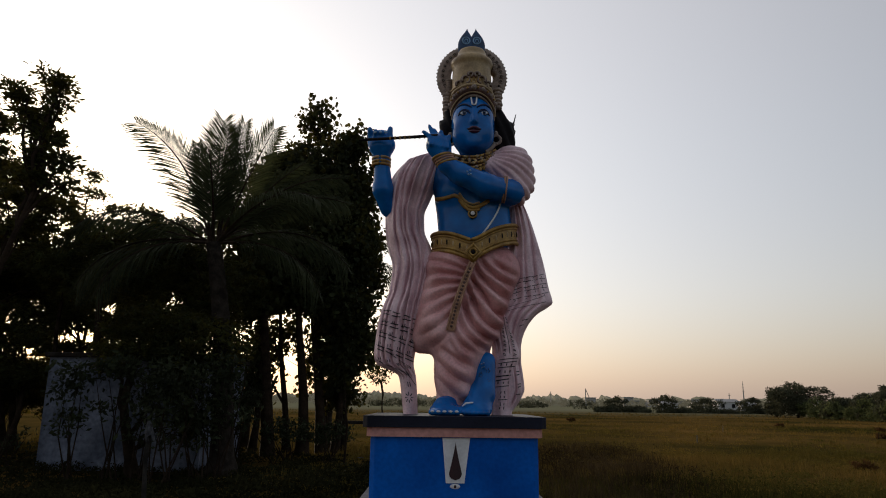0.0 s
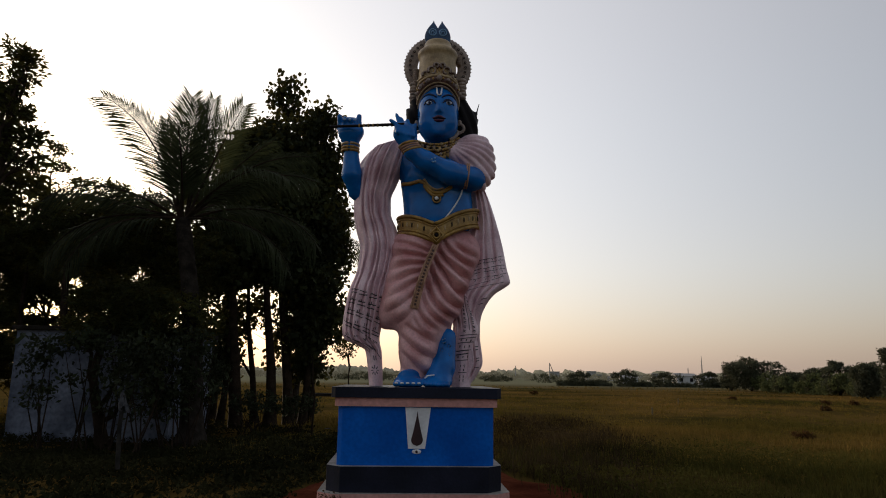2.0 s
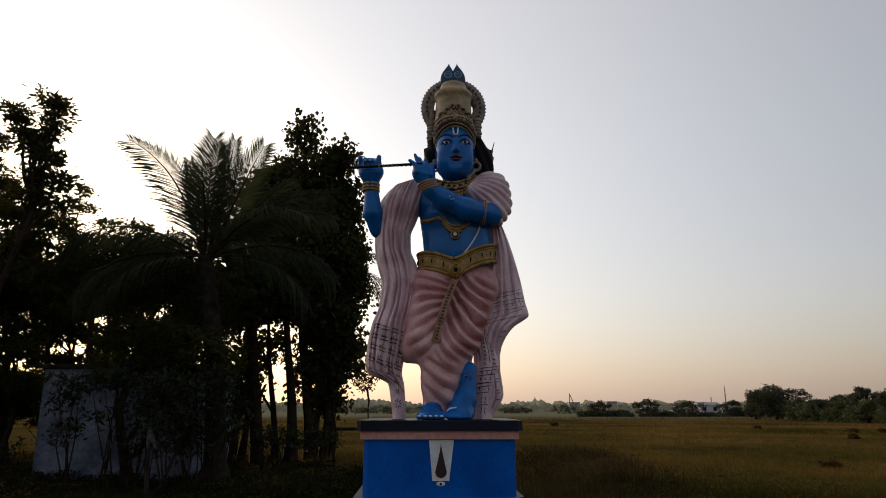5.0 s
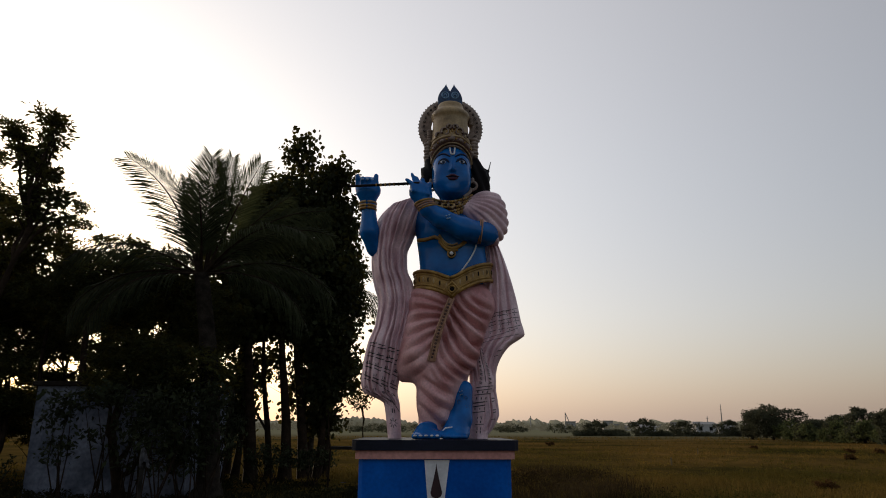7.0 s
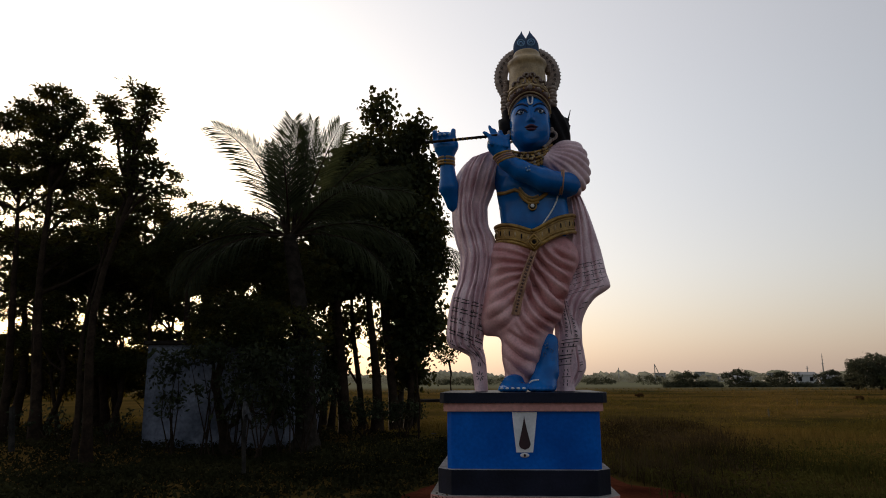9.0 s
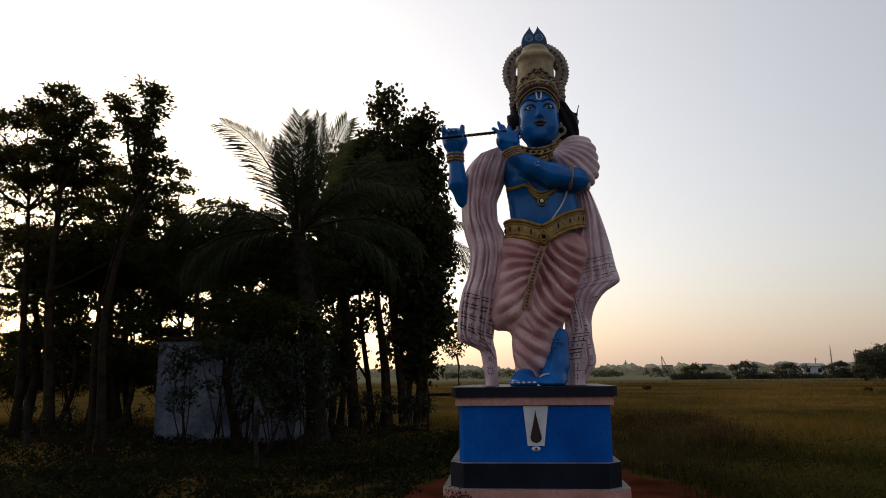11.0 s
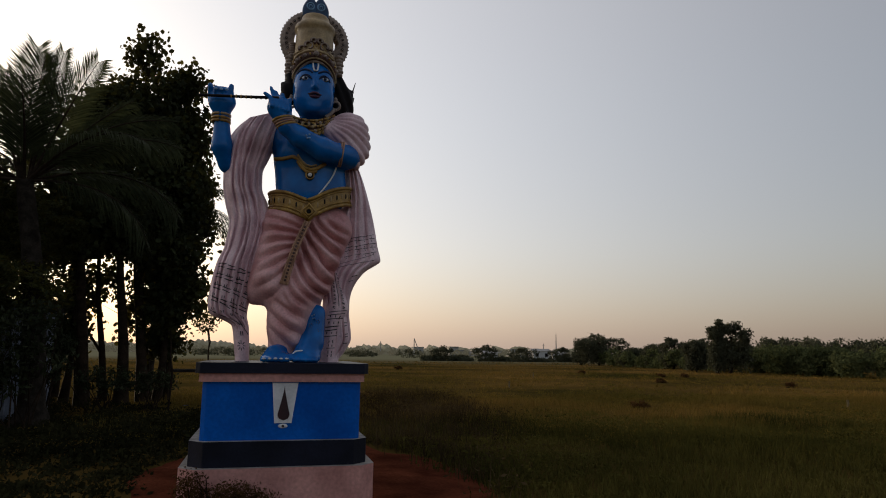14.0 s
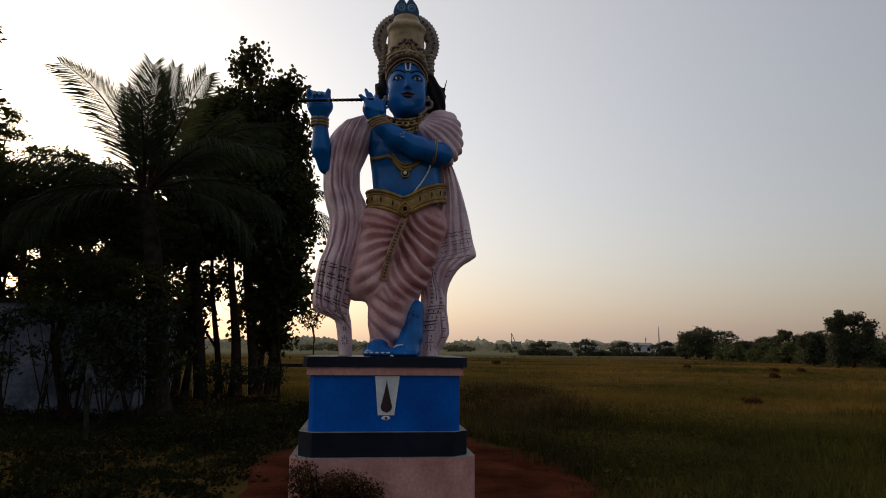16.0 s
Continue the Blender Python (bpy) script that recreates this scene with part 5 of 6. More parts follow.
shade_tree((-10.37, 12, 0), (-10.39, 12, 6.64), 0.08,
           (-10.3, 12, 7.84, 0.16, 0.25, 0.15, 0.08), (-10.23, 12, 7.32, 0.39, 0.39, 0.15, 0.09), (-9.59, 12, 6.87, 0.29, 0.29, 0.15, 0.08), (-11.08, 12, 7.2, 0.41, 0.41, 0.16, 0.11))
shade_tree((-13.04, 10.6, 0), (-13.35, 10.6, 7), 0.16,
           (-13.63, 10.6, 7, 1.4, 1, 0.9, 1), (-15.38, 10.6, 5.94, 1.4, 1.2, 1.2, 1), (-12.22, 10.9, 6.7, 1.2, 1, 0.8, 1), (-13.14, 10.9, 5.6, 1.4, 1.2, 0.8, 0.9), (-11.56, 10.9, 5.5, 1.2, 1.2, 0.8, 0.9), (-10.3, 10.6, 5.9, 1.2, 1, 0.8, 0.9), (-9.9, 10.6, 5, 1.2, 1, 0.5, 0.6), (-15.6, 10.6, 7.9, 1.2, 1, 1.1, 0.9))
shade_tree((-13.99, 13, 0), (-13.95, 13, 4.35), 0.07,
           (-14.87, 13, 3.63, 0.36, 0.36, 0.6, 0.28), (-14.51, 13, 4.17, 0.33, 0.33, 0.28, 0.12), (-12.99, 13, 3.97, 0.29, 0.29, 0.21, 0.08), (-12.78, 13, 2.5, 0.47, 0.47, 0.28, 0.17), (-11.82, 13, 3.59, 0.29, 0.29, 0.59, 0.22), (-11.2, 13, 3.8, 0.36, 0.36, 0.24, 0.11), (-15.78, 13, 2.74, 0.45, 0.45, 0.24, 0.14), (-14.42, 13, 2.55, 0.25, 0.25, 0.34, 0.11), (-10.61, 13, 2.86, 0.36, 0.36, 0.14, 0.06))
shade_tree((-8.95, 11, 0), (-9.33, 11, 6.02), 0.14,
           (-9.13, 11, 5.68, 1.3, 1.1, 0.55, 1), (-9.23, 11, 4.68, 1.5, 1.2, 0.8, 1.2), (-7.75, 11, 5.31, 1.2, 1.2, 0.9, 1.1), (-8.14, 11, 6.16, 0.6, 0.6, 0.5, 0.3))
shade_tree((-7.2, 11.5, 0), (-7.46, 11.5, 5.75), 0.15,
           (-7.1, 11.5, 5.57, 1.2, 1.1, 1, 1.1), (-7.37, 11.5, 4.05, 1.4, 1.2, 0.9, 1.2), (-6.03, 11.5, 4.36, 1.1, 1.1, 1.1, 1.1), (-7.82, 11.5, 2.91, 1.3, 1, 0.8, 0.9))
shade_tree((-15.59, 13, 0), (-16.29, 13, 6.08), 0.16,
           (-16.25, 13, 5.7, 1.8, 1.2, 1.1, 1.2), (-14.59, 13, 4.91, 1.6, 1.2, 0.8, 1.2), (-17.71, 13, 4.78, 1.6, 1.2, 1.3, 1.1))
shade_tree((-12.73, 13.5, 0), (-13.07, 13.5, 6.11), 0.14,
           (-12.78, 13.5, 5.15, 1.7, 1.2, 0.8, 1.2), (-11.21, 13.5, 4.93, 1.4, 1.2, 0.8, 1.1), (-15.45, 13.5, 2.58, 1.6, 1, 0.9, 0.8), (-12.71, 13.5, 2.19, 1.3, 1, 0.6, 0.7))
shade_tree((-13.87, 12, 0), (-14.16, 12, 3.88), 0.09,
           (-13.17, 12, 3.7, 0.5, 0.5, 0.45, 0.3), (-15.27, 12, 3.89, 0.7, 0.6, 0.5, 0.35), (-13.96, 12, 3.79, 0.6, 0.6, 0.55, 0.5), (-14.95, 12, 2.85, 0.8, 0.6, 0.4, 0.5), (-13.68, 12, 2.84, 0.7, 0.6, 0.4, 0.5))
shade_tree((-11.84, 12, 0), (-12.15, 12, 3.85), 0.09,
           (-12.14, 12, 3.76, 0.7, 0.6, 0.45, 0.4), (-12.59, 12, 2.83, 0.7, 0.6, 0.35, 0.35), (-11.19, 12, 3.15, 0.7, 0.6, 0.5, 0.5), (-11.81, 12, 2.15, 0.9, 0.6, 0.4, 0.9))
shade_tree((-10.41, 12.6, 0), (-10.67, 12.6, 3.89), 0.09,
           (-10.84, 12.6, 3.72, 0.6, 0.6, 0.45, 0.4), (-9.55, 12.6, 3.52, 0.6, 0.6, 0.5, 0.4), (-8.84, 12.6, 3.78, 0.7, 0.6, 0.5, 0.7))
shade_tree((-18.14, 15, 0), (-18.6, 15, 3.87), 0.12,
           (-18.63, 15, 2.47, 1.5, 1, 0.75, 1.2), (-16.49, 15, 2.26, 1.5, 1, 0.6, 1.2), (-19.25, 15, 3.87, 1.2, 1, 0.8, 0.8))
shade_tree((-14.34, 15.5, 0), (-14.68, 15.5, 3.86), 0.12,
           (-14.94, 15.5, 2.16, 1.5, 1, 0.5, 1.2), (-13.17, 15.5, 2.35, 1.4, 1, 0.65, 1.2), (-17.05, 15.5, 3.89, 0.9, 0.8, 0.4, 0.3))
shade_tree((-10.84, 15, 0), (-11.07, 15, 3.77), 0.12,
           (-11.16, 15, 2.22, 1.6, 1, 0.65, 1.2), (-9.18, 15, 2.4, 1.6, 1, 0.9, 1.4), (-12.92, 15, 3.79, 0.8, 0.8, 0.6, 0.3))
shade_tree((-7.68, 15.5, 0), (-7.82, 15.5, 3.77), 0.12,
           (-7.77, 15.5, 2.59, 1.5, 1, 1, 1.4), (-8.25, 15.5, 4.17, 1.5, 1, 0.9, 1.2), (-6.51, 15.5, 3.75, 0.8, 0.8, 1.2, 0.3))
shade_tree((-6.63, 9.2, 0), (-6.63, 9.2, 3.17), 0.10,
           (-6.15, 7.6, 3.02, 1.1, 0.8, 0.5, 0.8), (-5.13, 7.4, 2.6, 1, 0.7, 0.7, 0.9), (-6.92, 7.6, 2.51, 0.5, 0.5, 0.2, 0.2))
shade_tree((-13.16, 12.6, 0), (-13.26, 12.6, 5.74), 0.12,
           (-15.6, 12.6, 6.08, 1.01, 0.7, 0.44, 0.89), (-13.67, 12.6, 6.03, 1.01, 0.7, 0.44, 0.89), (-11.92, 12.6, 5.57, 0.67, 0.7, 0.37, 0.5), (-10.08, 12.6, 5.95, 0.81, 0.7, 0.37, 0.6), (-13.95, 12.6, 5.02, 1.27, 0.7, 0.37, 0.94), (-11.3, 12.6, 4.79, 0.93, 0.7, 0.3, 0.56))
shade_tree((-12.46, 13.6, 0), (-12.66, 13.6, 5.09), 0.12,
           (-13.21, 13.6, 5.36, 0.71, 0.7, 0.64, 0.77), (-12.24, 13.6, 4.38, 0.81, 0.7, 0.5, 0.69), (-12.82, 13.6, 3.24, 0.46, 0.7, 0.39, 0.31), (-11.64, 13.6, 2.98, 0.46, 0.7, 0.32, 0.25), (-11.55, 13.6, 5.37, 0.64, 0.7, 0.5, 0.54), (-14.5, 13.6, 5.27, 0.89, 0.7, 0.8, 1.2), (-14.41, 13.6, 2.98, 0.89, 0.7, 0.53, 0.8))
shade_tree((-6.29, 7.4, 0), (-6.39, 7.4, 2.8), 0.13,
           (-5.7, 7.4, 1.76, 0.5, 0.4, 0.33, 0.16), (-5.29, 7.4, 0.98, 0.33, 0.4, 0.43, 0.11), (-6.12, 7.4, 2.55, 0.63, 0.4, 0.3, 0.25), (-6.89, 7.4, 2.19, 0.5, 0.4, 0.18, 0.09))
shade_tree((-10.02, 13, 0), (-10.19, 13, 3.92), 0.09,
           (-10.52, 13, 3.83, 0.69, 0.6, 0.28, 0.33), (-9.62, 13, 3.44, 0.48, 0.6, 0.24, 0.22), (-10.66, 13, 3.01, 0.38, 0.6, 0.15, 0.12), (-9.94, 13, 2.78, 0.31, 0.6, 0.12, 0.09))
shade_tree((-8.52, 5.4, 0), (-8.17, 5.4, 4.95), 0.06,
           (-7.88, 5.4, 5.12, 0.37, 0.5, 0.15, 0.13), (-7.34, 5.4, 5.02, 0.26, 0.5, 0.11, 0.08), (-8.32, 5.4, 5.31, 0.26, 0.5, 0.17, 0.11), (-7.6, 5.4, 4.69, 0.43, 0.5, 0.13, 0.13), (-8.79, 5.4, 5.02, 0.32, 0.5, 0.13, 0.1), (-8.19, 5.4, 4.59, 0.43, 0.5, 0.15, 0.15))
for k in range(8):
    q = k / 7
    b = (-17.5 + 11.0 * q, 16.6 + math.sin(k * 2.3), 0.0)
    cz = 5.75 + 0.25 * math.sin(k * 1.9)
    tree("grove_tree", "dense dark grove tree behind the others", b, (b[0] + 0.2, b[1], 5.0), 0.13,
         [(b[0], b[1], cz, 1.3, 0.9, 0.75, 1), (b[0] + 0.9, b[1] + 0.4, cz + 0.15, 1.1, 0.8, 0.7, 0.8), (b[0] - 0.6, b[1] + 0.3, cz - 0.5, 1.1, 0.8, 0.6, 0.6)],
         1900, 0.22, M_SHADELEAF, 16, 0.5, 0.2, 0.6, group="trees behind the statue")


# ---- saplings and weeds ----
def bush(name, label, category, base, blobs, per, leaf, mat, stems=7, clump=14, twig=0.18, group=""):
    t = thing(name, label, category, group, at=base)
    b0 = np.array(base, float)
    for _ in range(stems):
        g = Geo()
        b = blobs[rng.integers(len(blobs))]
        e = np.array(b[:3]) + rng.normal(size=3) * np.array(b[3:6]) * 0.5
        st = b0 + np.array([rng.normal() * 0.12, rng.normal() * 0.12, 0])
        g.tube(np.array([st, (st + e) / 2 + rng.normal(size=3) * 0.08, e]) - b0, [0.018, 0.012, 0.004], 0, 5)
        part("stem", g, M_BARK, t, smooth=True)
    v, tr = leaf_arrays(clumped(blobs, per, clump, twig) - b0, leaf)
    c = new("leaves", quick_mesh("leaves", v, tr, mat))
    c.parent = t
    return t


for px_b, bl in (((-7.17, 6.50, 0.51), [(-7.21, 6.50, 1.08, 0.28, 0.3, 0.2, 0.25), (-7.29, 6.50, 1.67, 0.32, 0.3, 0.2, 0.25), (-7.22, 6.50, 2.02, 0.4, 0.3, 0.12, 0.3)]),
                 ((-6.50, 6.80, 0.48), [(-6.56, 6.80, 1.37, 0.3, 0.4, 0.15, 0.12), (-6.48, 6.80, 2.15, 0.45, 0.4, 0.15, 0.45)]),
                 ((-5.16, 6.00, 0.44), [(-5.20, 6.00, 1.37, 0.5, 0.4, 0.4, 0.5), (-4.99, 6.00, 1.93, 0.6, 0.4, 0.4, 0.6)]),
                 ((-4.47, 6.80, 0.31), [(-4.50, 6.80, 1.24, 0.5, 0.4, 0.6, 0.5), (-4.41, 6.80, 1.95, 0.5, 0.4, 0.5, 0.6)]),
                 ((-5.86, 6.90, 0.36), [(-5.95, 6.90, 1.01, 0.4, 0.4, 0.5, 0.3), (-6.00, 6.90, 1.84, 0.4, 0.4, 0.5, 0.4)]),
                 ((-4.77, 6.60, 0.39), [(-4.82, 6.60, 1.48, 0.5, 0.4, 0.5, 0.6), (-5.04, 6.60, 0.90, 0.5, 0.4, 0.4, 0.35)])):
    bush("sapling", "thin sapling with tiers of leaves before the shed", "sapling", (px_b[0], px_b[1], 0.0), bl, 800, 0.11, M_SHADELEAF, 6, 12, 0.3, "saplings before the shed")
for px_b, bl in (((-4.86, 9.50, 0.63), [(-4.88, 9.50, 1.18, 0.5, 0.5, 0.45, 1), (-4.67, 9.50, 1.60, 0.3, 0.3, 0.3, 0.5)]),
                 ((-3.92, 10.50, 0.50), [(-3.92, 10.50, 0.79, 0.7, 0.5, 0.3, 1)]), ((-2.94, 11.00, 0.48), [(-2.94, 11.00, 0.73, 0.7, 0.5, 0.25, 1)]),
                 ((-9.76, 8.80, 0.40), [(-9.78, 8.80, 0.6, 1.0, 0.6, 0.35, 0.3)]), ((-11.09, 8.40, 0.36), [(-11.12, 8.40, 0.58, 1.1, 0.6, 0.35, 0.3)])):
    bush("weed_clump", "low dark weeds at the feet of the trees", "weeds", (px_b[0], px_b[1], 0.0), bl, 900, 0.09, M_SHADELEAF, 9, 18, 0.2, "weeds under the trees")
for k in range(10):
    hx = -21.5 + 1.3 * k
    hy = 18.0 + 1.2 * math.sin(k * 2.1)
    bush("hedge_bush", "dark hedge bush behind the trees", "bush", (hx, hy, 0.0), [(hx, hy, 1.5, 1.1, 0.8, 0.7, 1.2), (hx + 0.7, hy, 1.8, 0.8, 0.6, 0.6, 1.0)], 1500, 0.15, M_LEAF, 5, 16, 0.3, "hedge behind the trees")
bush("dry_weed", "smaller dry brown weed before the pink step", "weed", (-0.22, -1.14, 0.0),
     [(-0.30, -1.14, 0.26, 0.13, 0.1, 0.14, 1), (-0.14, -1.16, 0.20, 0.12, 0.1, 0.12, 0.9), (-0.22, -1.14, 0.12, 0.2, 0.1, 0.1, 1)], 900, 0.024, M_DRY, 20, 10, 0.08)
bush("dry_weed", "dry brown weed against the foot of the plinth", "weed", (-0.62, -1.12, 0.0),
     [(-0.78, -1.1, 0.34, 0.12, 0.1, 0.16, 1), (-0.45, -1.15, 0.26, 0.14, 0.1, 0.14, 1), (-0.62, -1.12, 0.2, 0.25, 0.12, 0.16, 1.2)], 1100, 0.026, M_DRY, 30, 10, 0.09)

# small tree far behind the statue's robe
tree("young_tree", "thin young tree standing alone in the field", (-2.35, 22.0, 0.0), (-2.50, 22.00, 2.44), 0.05,
     [(-2.57, 22.00, 2.56, 0.35, 0.3, 0.35, 1), (-2.22, 22.00, 2.92, 0.3, 0.3, 0.25, 0.7), (-2.89, 22.00, 2.80, 0.25, 0.3, 0.3, 0.6)], 260, 0.11, M_LEAFB, 10, 0.25, 0.05)

# ---- posts, bench ----
post = thing("marker_post", "pale weathered post leaning among the saplings", "post")
g = Geo()
g.tube([(-4.12, 2.80, 0.18), (-4.15, 2.80, 0.74), (-4.13, 2.80, 1.20)], [0.035, 0.032, 0.028], 0, 8)
part("pole", g, M_WOOD, post, smooth=True)
rag = thing("rag", "pale grey rag hung over the marker post", "cloth", at=(-4.15, 2.79, 1.14))
g = Geo()
th = np.linspace(0, 2 * np.pi, 26, endpoint=False)
rings = []
for q in np.linspace(0, 1, 12):
    r = (0.012 + 0.05 * q ** 0.6) * (1 + 0.45 * q * np.sin(5 * th + 4 * q) + 0.2 * np.sin(9 * th + 6 * q))
    rings.append(np.stack([r * np.cos(th) + 0.05 * q * q, 0.6 * r * np.sin(th), 0.10 - 0.24 * q + 0.05 * q * np.sin(3 * th) + 0 * th], 1))
g.grid(np.array(rings), 0, True)
part("cloth", g, M_RAG, rag, smooth=True)
post = thing("fence_post", "pale concrete fence post in the grass", "post")
g = Geo()
g.tube([(-9.66, 5.20, 0.23), (-9.75, 5.20, 1.08)], [0.06, 0.055], 0, 6)
part("shaft", g, M_WOOD, post)
bench = thing("bench", "low dark slab bench on two legs in the grass", "bench")
bx0, by0, bz0 = -2.24, 9.00, 1.08
g = Geo()
g.box((bx0, by0, bz0 - 0.06), (bx0 + 1.6, by0 + 0.45, bz0 + 0.01))
part("seat", g, M_DARKWOOD, bench, bevel=0.01)
for q in (0.75, 1.35):
    g = Geo()
    g.box((bx0 + q, by0 + 0.08, 0), (bx0 + q + 0.12, by0 + 0.37, bz0 - 0.06))
    part("leg", g, M_DARKWOOD, bench)

stick = thing("bent_stick", "thin bent stick rising beside the bench", "stick")
g = Geo()
g.tube([(-2.18, 8.90, 1.03), (-2.21, 8.90, 1.19), (-2.25, 8.90, 1.39), (-2.25, 8.90, 1.61), (-2.28, 8.90, 1.99)], [0.022, 0.02, 0.018, 0.015, 0.01], 0, 6)
g.tube([(bx0 + 0.02, 8.9, 0.0), (-2.18, 8.90, 1.03)], [0.024, 0.022], 0, 6)
part("stem", g, M_BARK, stick, smooth=True)

# ---- far hedge, trees and town ----
def dome(x, y, w, h, low=0.25):
    """Uneven clumps that fill a round-topped crown w half wide and h high."""
    out = []
    for i in range(9):
        u = -0.85 + 1.7 * i / 8 + rng.uniform(-0.1, 0.1)
        top = h * (0.62 + 0.38 * math.sqrt(1 - u * u)) * rng.uniform(0.8, 1.0)
        r = w * rng.uniform(0.22, 0.34)
        out.append((x + u * w * 0.85, y + rng.uniform(-0.5, 0.5) * w, top - r * 0.7, r, r, r * 0.7, 0.7))
        out.append((x + u * w * 0.8, y + rng.uniform(-0.4, 0.4) * w, h * (low + 0.1), r * 1.3, r, h * 0.3, 1.1))
    return out


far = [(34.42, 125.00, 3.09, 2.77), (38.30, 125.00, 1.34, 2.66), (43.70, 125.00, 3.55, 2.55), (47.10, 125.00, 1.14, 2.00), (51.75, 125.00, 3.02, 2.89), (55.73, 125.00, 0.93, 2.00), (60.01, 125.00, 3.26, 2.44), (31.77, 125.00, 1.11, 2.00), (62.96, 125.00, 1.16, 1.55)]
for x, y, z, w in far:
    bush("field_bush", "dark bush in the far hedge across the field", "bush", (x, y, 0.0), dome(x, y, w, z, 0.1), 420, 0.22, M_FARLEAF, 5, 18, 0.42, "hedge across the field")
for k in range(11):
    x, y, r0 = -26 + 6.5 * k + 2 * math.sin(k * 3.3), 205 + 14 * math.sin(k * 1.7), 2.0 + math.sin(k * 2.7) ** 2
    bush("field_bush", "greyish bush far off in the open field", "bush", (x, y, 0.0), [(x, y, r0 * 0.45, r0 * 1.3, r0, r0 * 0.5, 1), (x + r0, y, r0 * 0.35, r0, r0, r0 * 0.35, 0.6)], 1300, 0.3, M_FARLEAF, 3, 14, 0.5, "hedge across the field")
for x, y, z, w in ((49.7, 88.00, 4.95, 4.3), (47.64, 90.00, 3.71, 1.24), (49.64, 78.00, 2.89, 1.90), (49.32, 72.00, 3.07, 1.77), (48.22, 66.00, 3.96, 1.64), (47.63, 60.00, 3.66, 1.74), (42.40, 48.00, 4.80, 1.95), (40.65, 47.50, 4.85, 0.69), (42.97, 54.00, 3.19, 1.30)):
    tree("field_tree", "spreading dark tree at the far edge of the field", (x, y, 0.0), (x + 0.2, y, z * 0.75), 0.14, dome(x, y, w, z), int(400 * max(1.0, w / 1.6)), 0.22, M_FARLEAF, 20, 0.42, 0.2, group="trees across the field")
scrub, ridge = [], []
for i in range(60):
    q = i / 59
    X0, Y0 = 47 + 3.0 * math.sin(q * 9) * 0.4, 56 - 34 * q
    h = 2.6 - 0.7 * q + 0.35 * math.sin(i * 1.7) ** 2
    scrub.append((X0 + 1.0 + rng.normal() * 0.8, Y0 + rng.normal() * 0.8, h * 0.5, 1.3, 1.3, h * 0.52, 1))
for i in range(14):
    q = i / 13
    h = 2.1 + 0.6 * math.sin(i * 2.3)
    scrub.append((49.5 - 3.0 * q, 86 - 32 * q + rng.normal(), h * 0.5, 1.3, 1.0, h * 0.5, 0.8))
for i in range(44):
    q = i / 43
    h = 4.6 - 1.5 * q + 0.4 * math.sin(i * 2.9) * math.sin(i * 0.7)
    ridge.append((73 - 9 * q + rng.normal(), 92 - 52 * q + rng.normal(), h * 0.55, 2.0, 1.8, h * 0.46, 0.8))
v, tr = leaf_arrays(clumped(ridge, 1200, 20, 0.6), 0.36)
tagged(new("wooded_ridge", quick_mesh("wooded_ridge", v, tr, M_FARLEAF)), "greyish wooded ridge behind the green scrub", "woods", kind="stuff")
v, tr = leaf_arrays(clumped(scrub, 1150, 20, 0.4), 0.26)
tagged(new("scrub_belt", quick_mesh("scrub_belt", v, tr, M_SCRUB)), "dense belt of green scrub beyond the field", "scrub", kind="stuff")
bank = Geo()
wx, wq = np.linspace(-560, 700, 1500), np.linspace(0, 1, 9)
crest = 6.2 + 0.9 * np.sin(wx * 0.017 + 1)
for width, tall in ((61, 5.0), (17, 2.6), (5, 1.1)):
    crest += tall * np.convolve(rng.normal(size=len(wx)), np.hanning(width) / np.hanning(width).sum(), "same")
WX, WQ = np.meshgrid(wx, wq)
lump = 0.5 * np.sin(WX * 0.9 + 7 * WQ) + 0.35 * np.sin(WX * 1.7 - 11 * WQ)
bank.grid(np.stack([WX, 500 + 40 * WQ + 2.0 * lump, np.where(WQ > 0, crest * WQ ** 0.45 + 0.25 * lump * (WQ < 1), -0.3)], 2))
tagged(part("backdrop", bank, M_HAZELEAF, None, smooth=True), "woods along the horizon, paled by a haze-coloured glow", "backdrop", kind="structure")
hz = []
for i in range(150):
    x = -260 + 620 * (i + rng.uniform(-0.4, 0.4)) / 150
    h = rng.uniform(2.0, 4.2)
    hz.append((x, rng.uniform(300, 345), h * 0.5, rng.uniform(1.5, 3.5), 2, h * 0.5, 1))
for i in range(330):
    x = -420 + 940 * (i + rng.uniform(-0.4, 0.4)) / 330
    h = rng.uniform(3.0, 5.6)
    hz.append((x, rng.uniform(455, 490), h * 0.55, rng.uniform(2.5, 5.0), 2, h * 0.45, 0.8))
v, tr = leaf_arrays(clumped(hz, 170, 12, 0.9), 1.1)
tagged(new("distant_bushes", quick_mesh("distant_bushes", v, tr, M_HAZELEAF)), "low bushes with the same haze glow before the far woods", "bushes", kind="stuff")
hrng = random.Random(5)
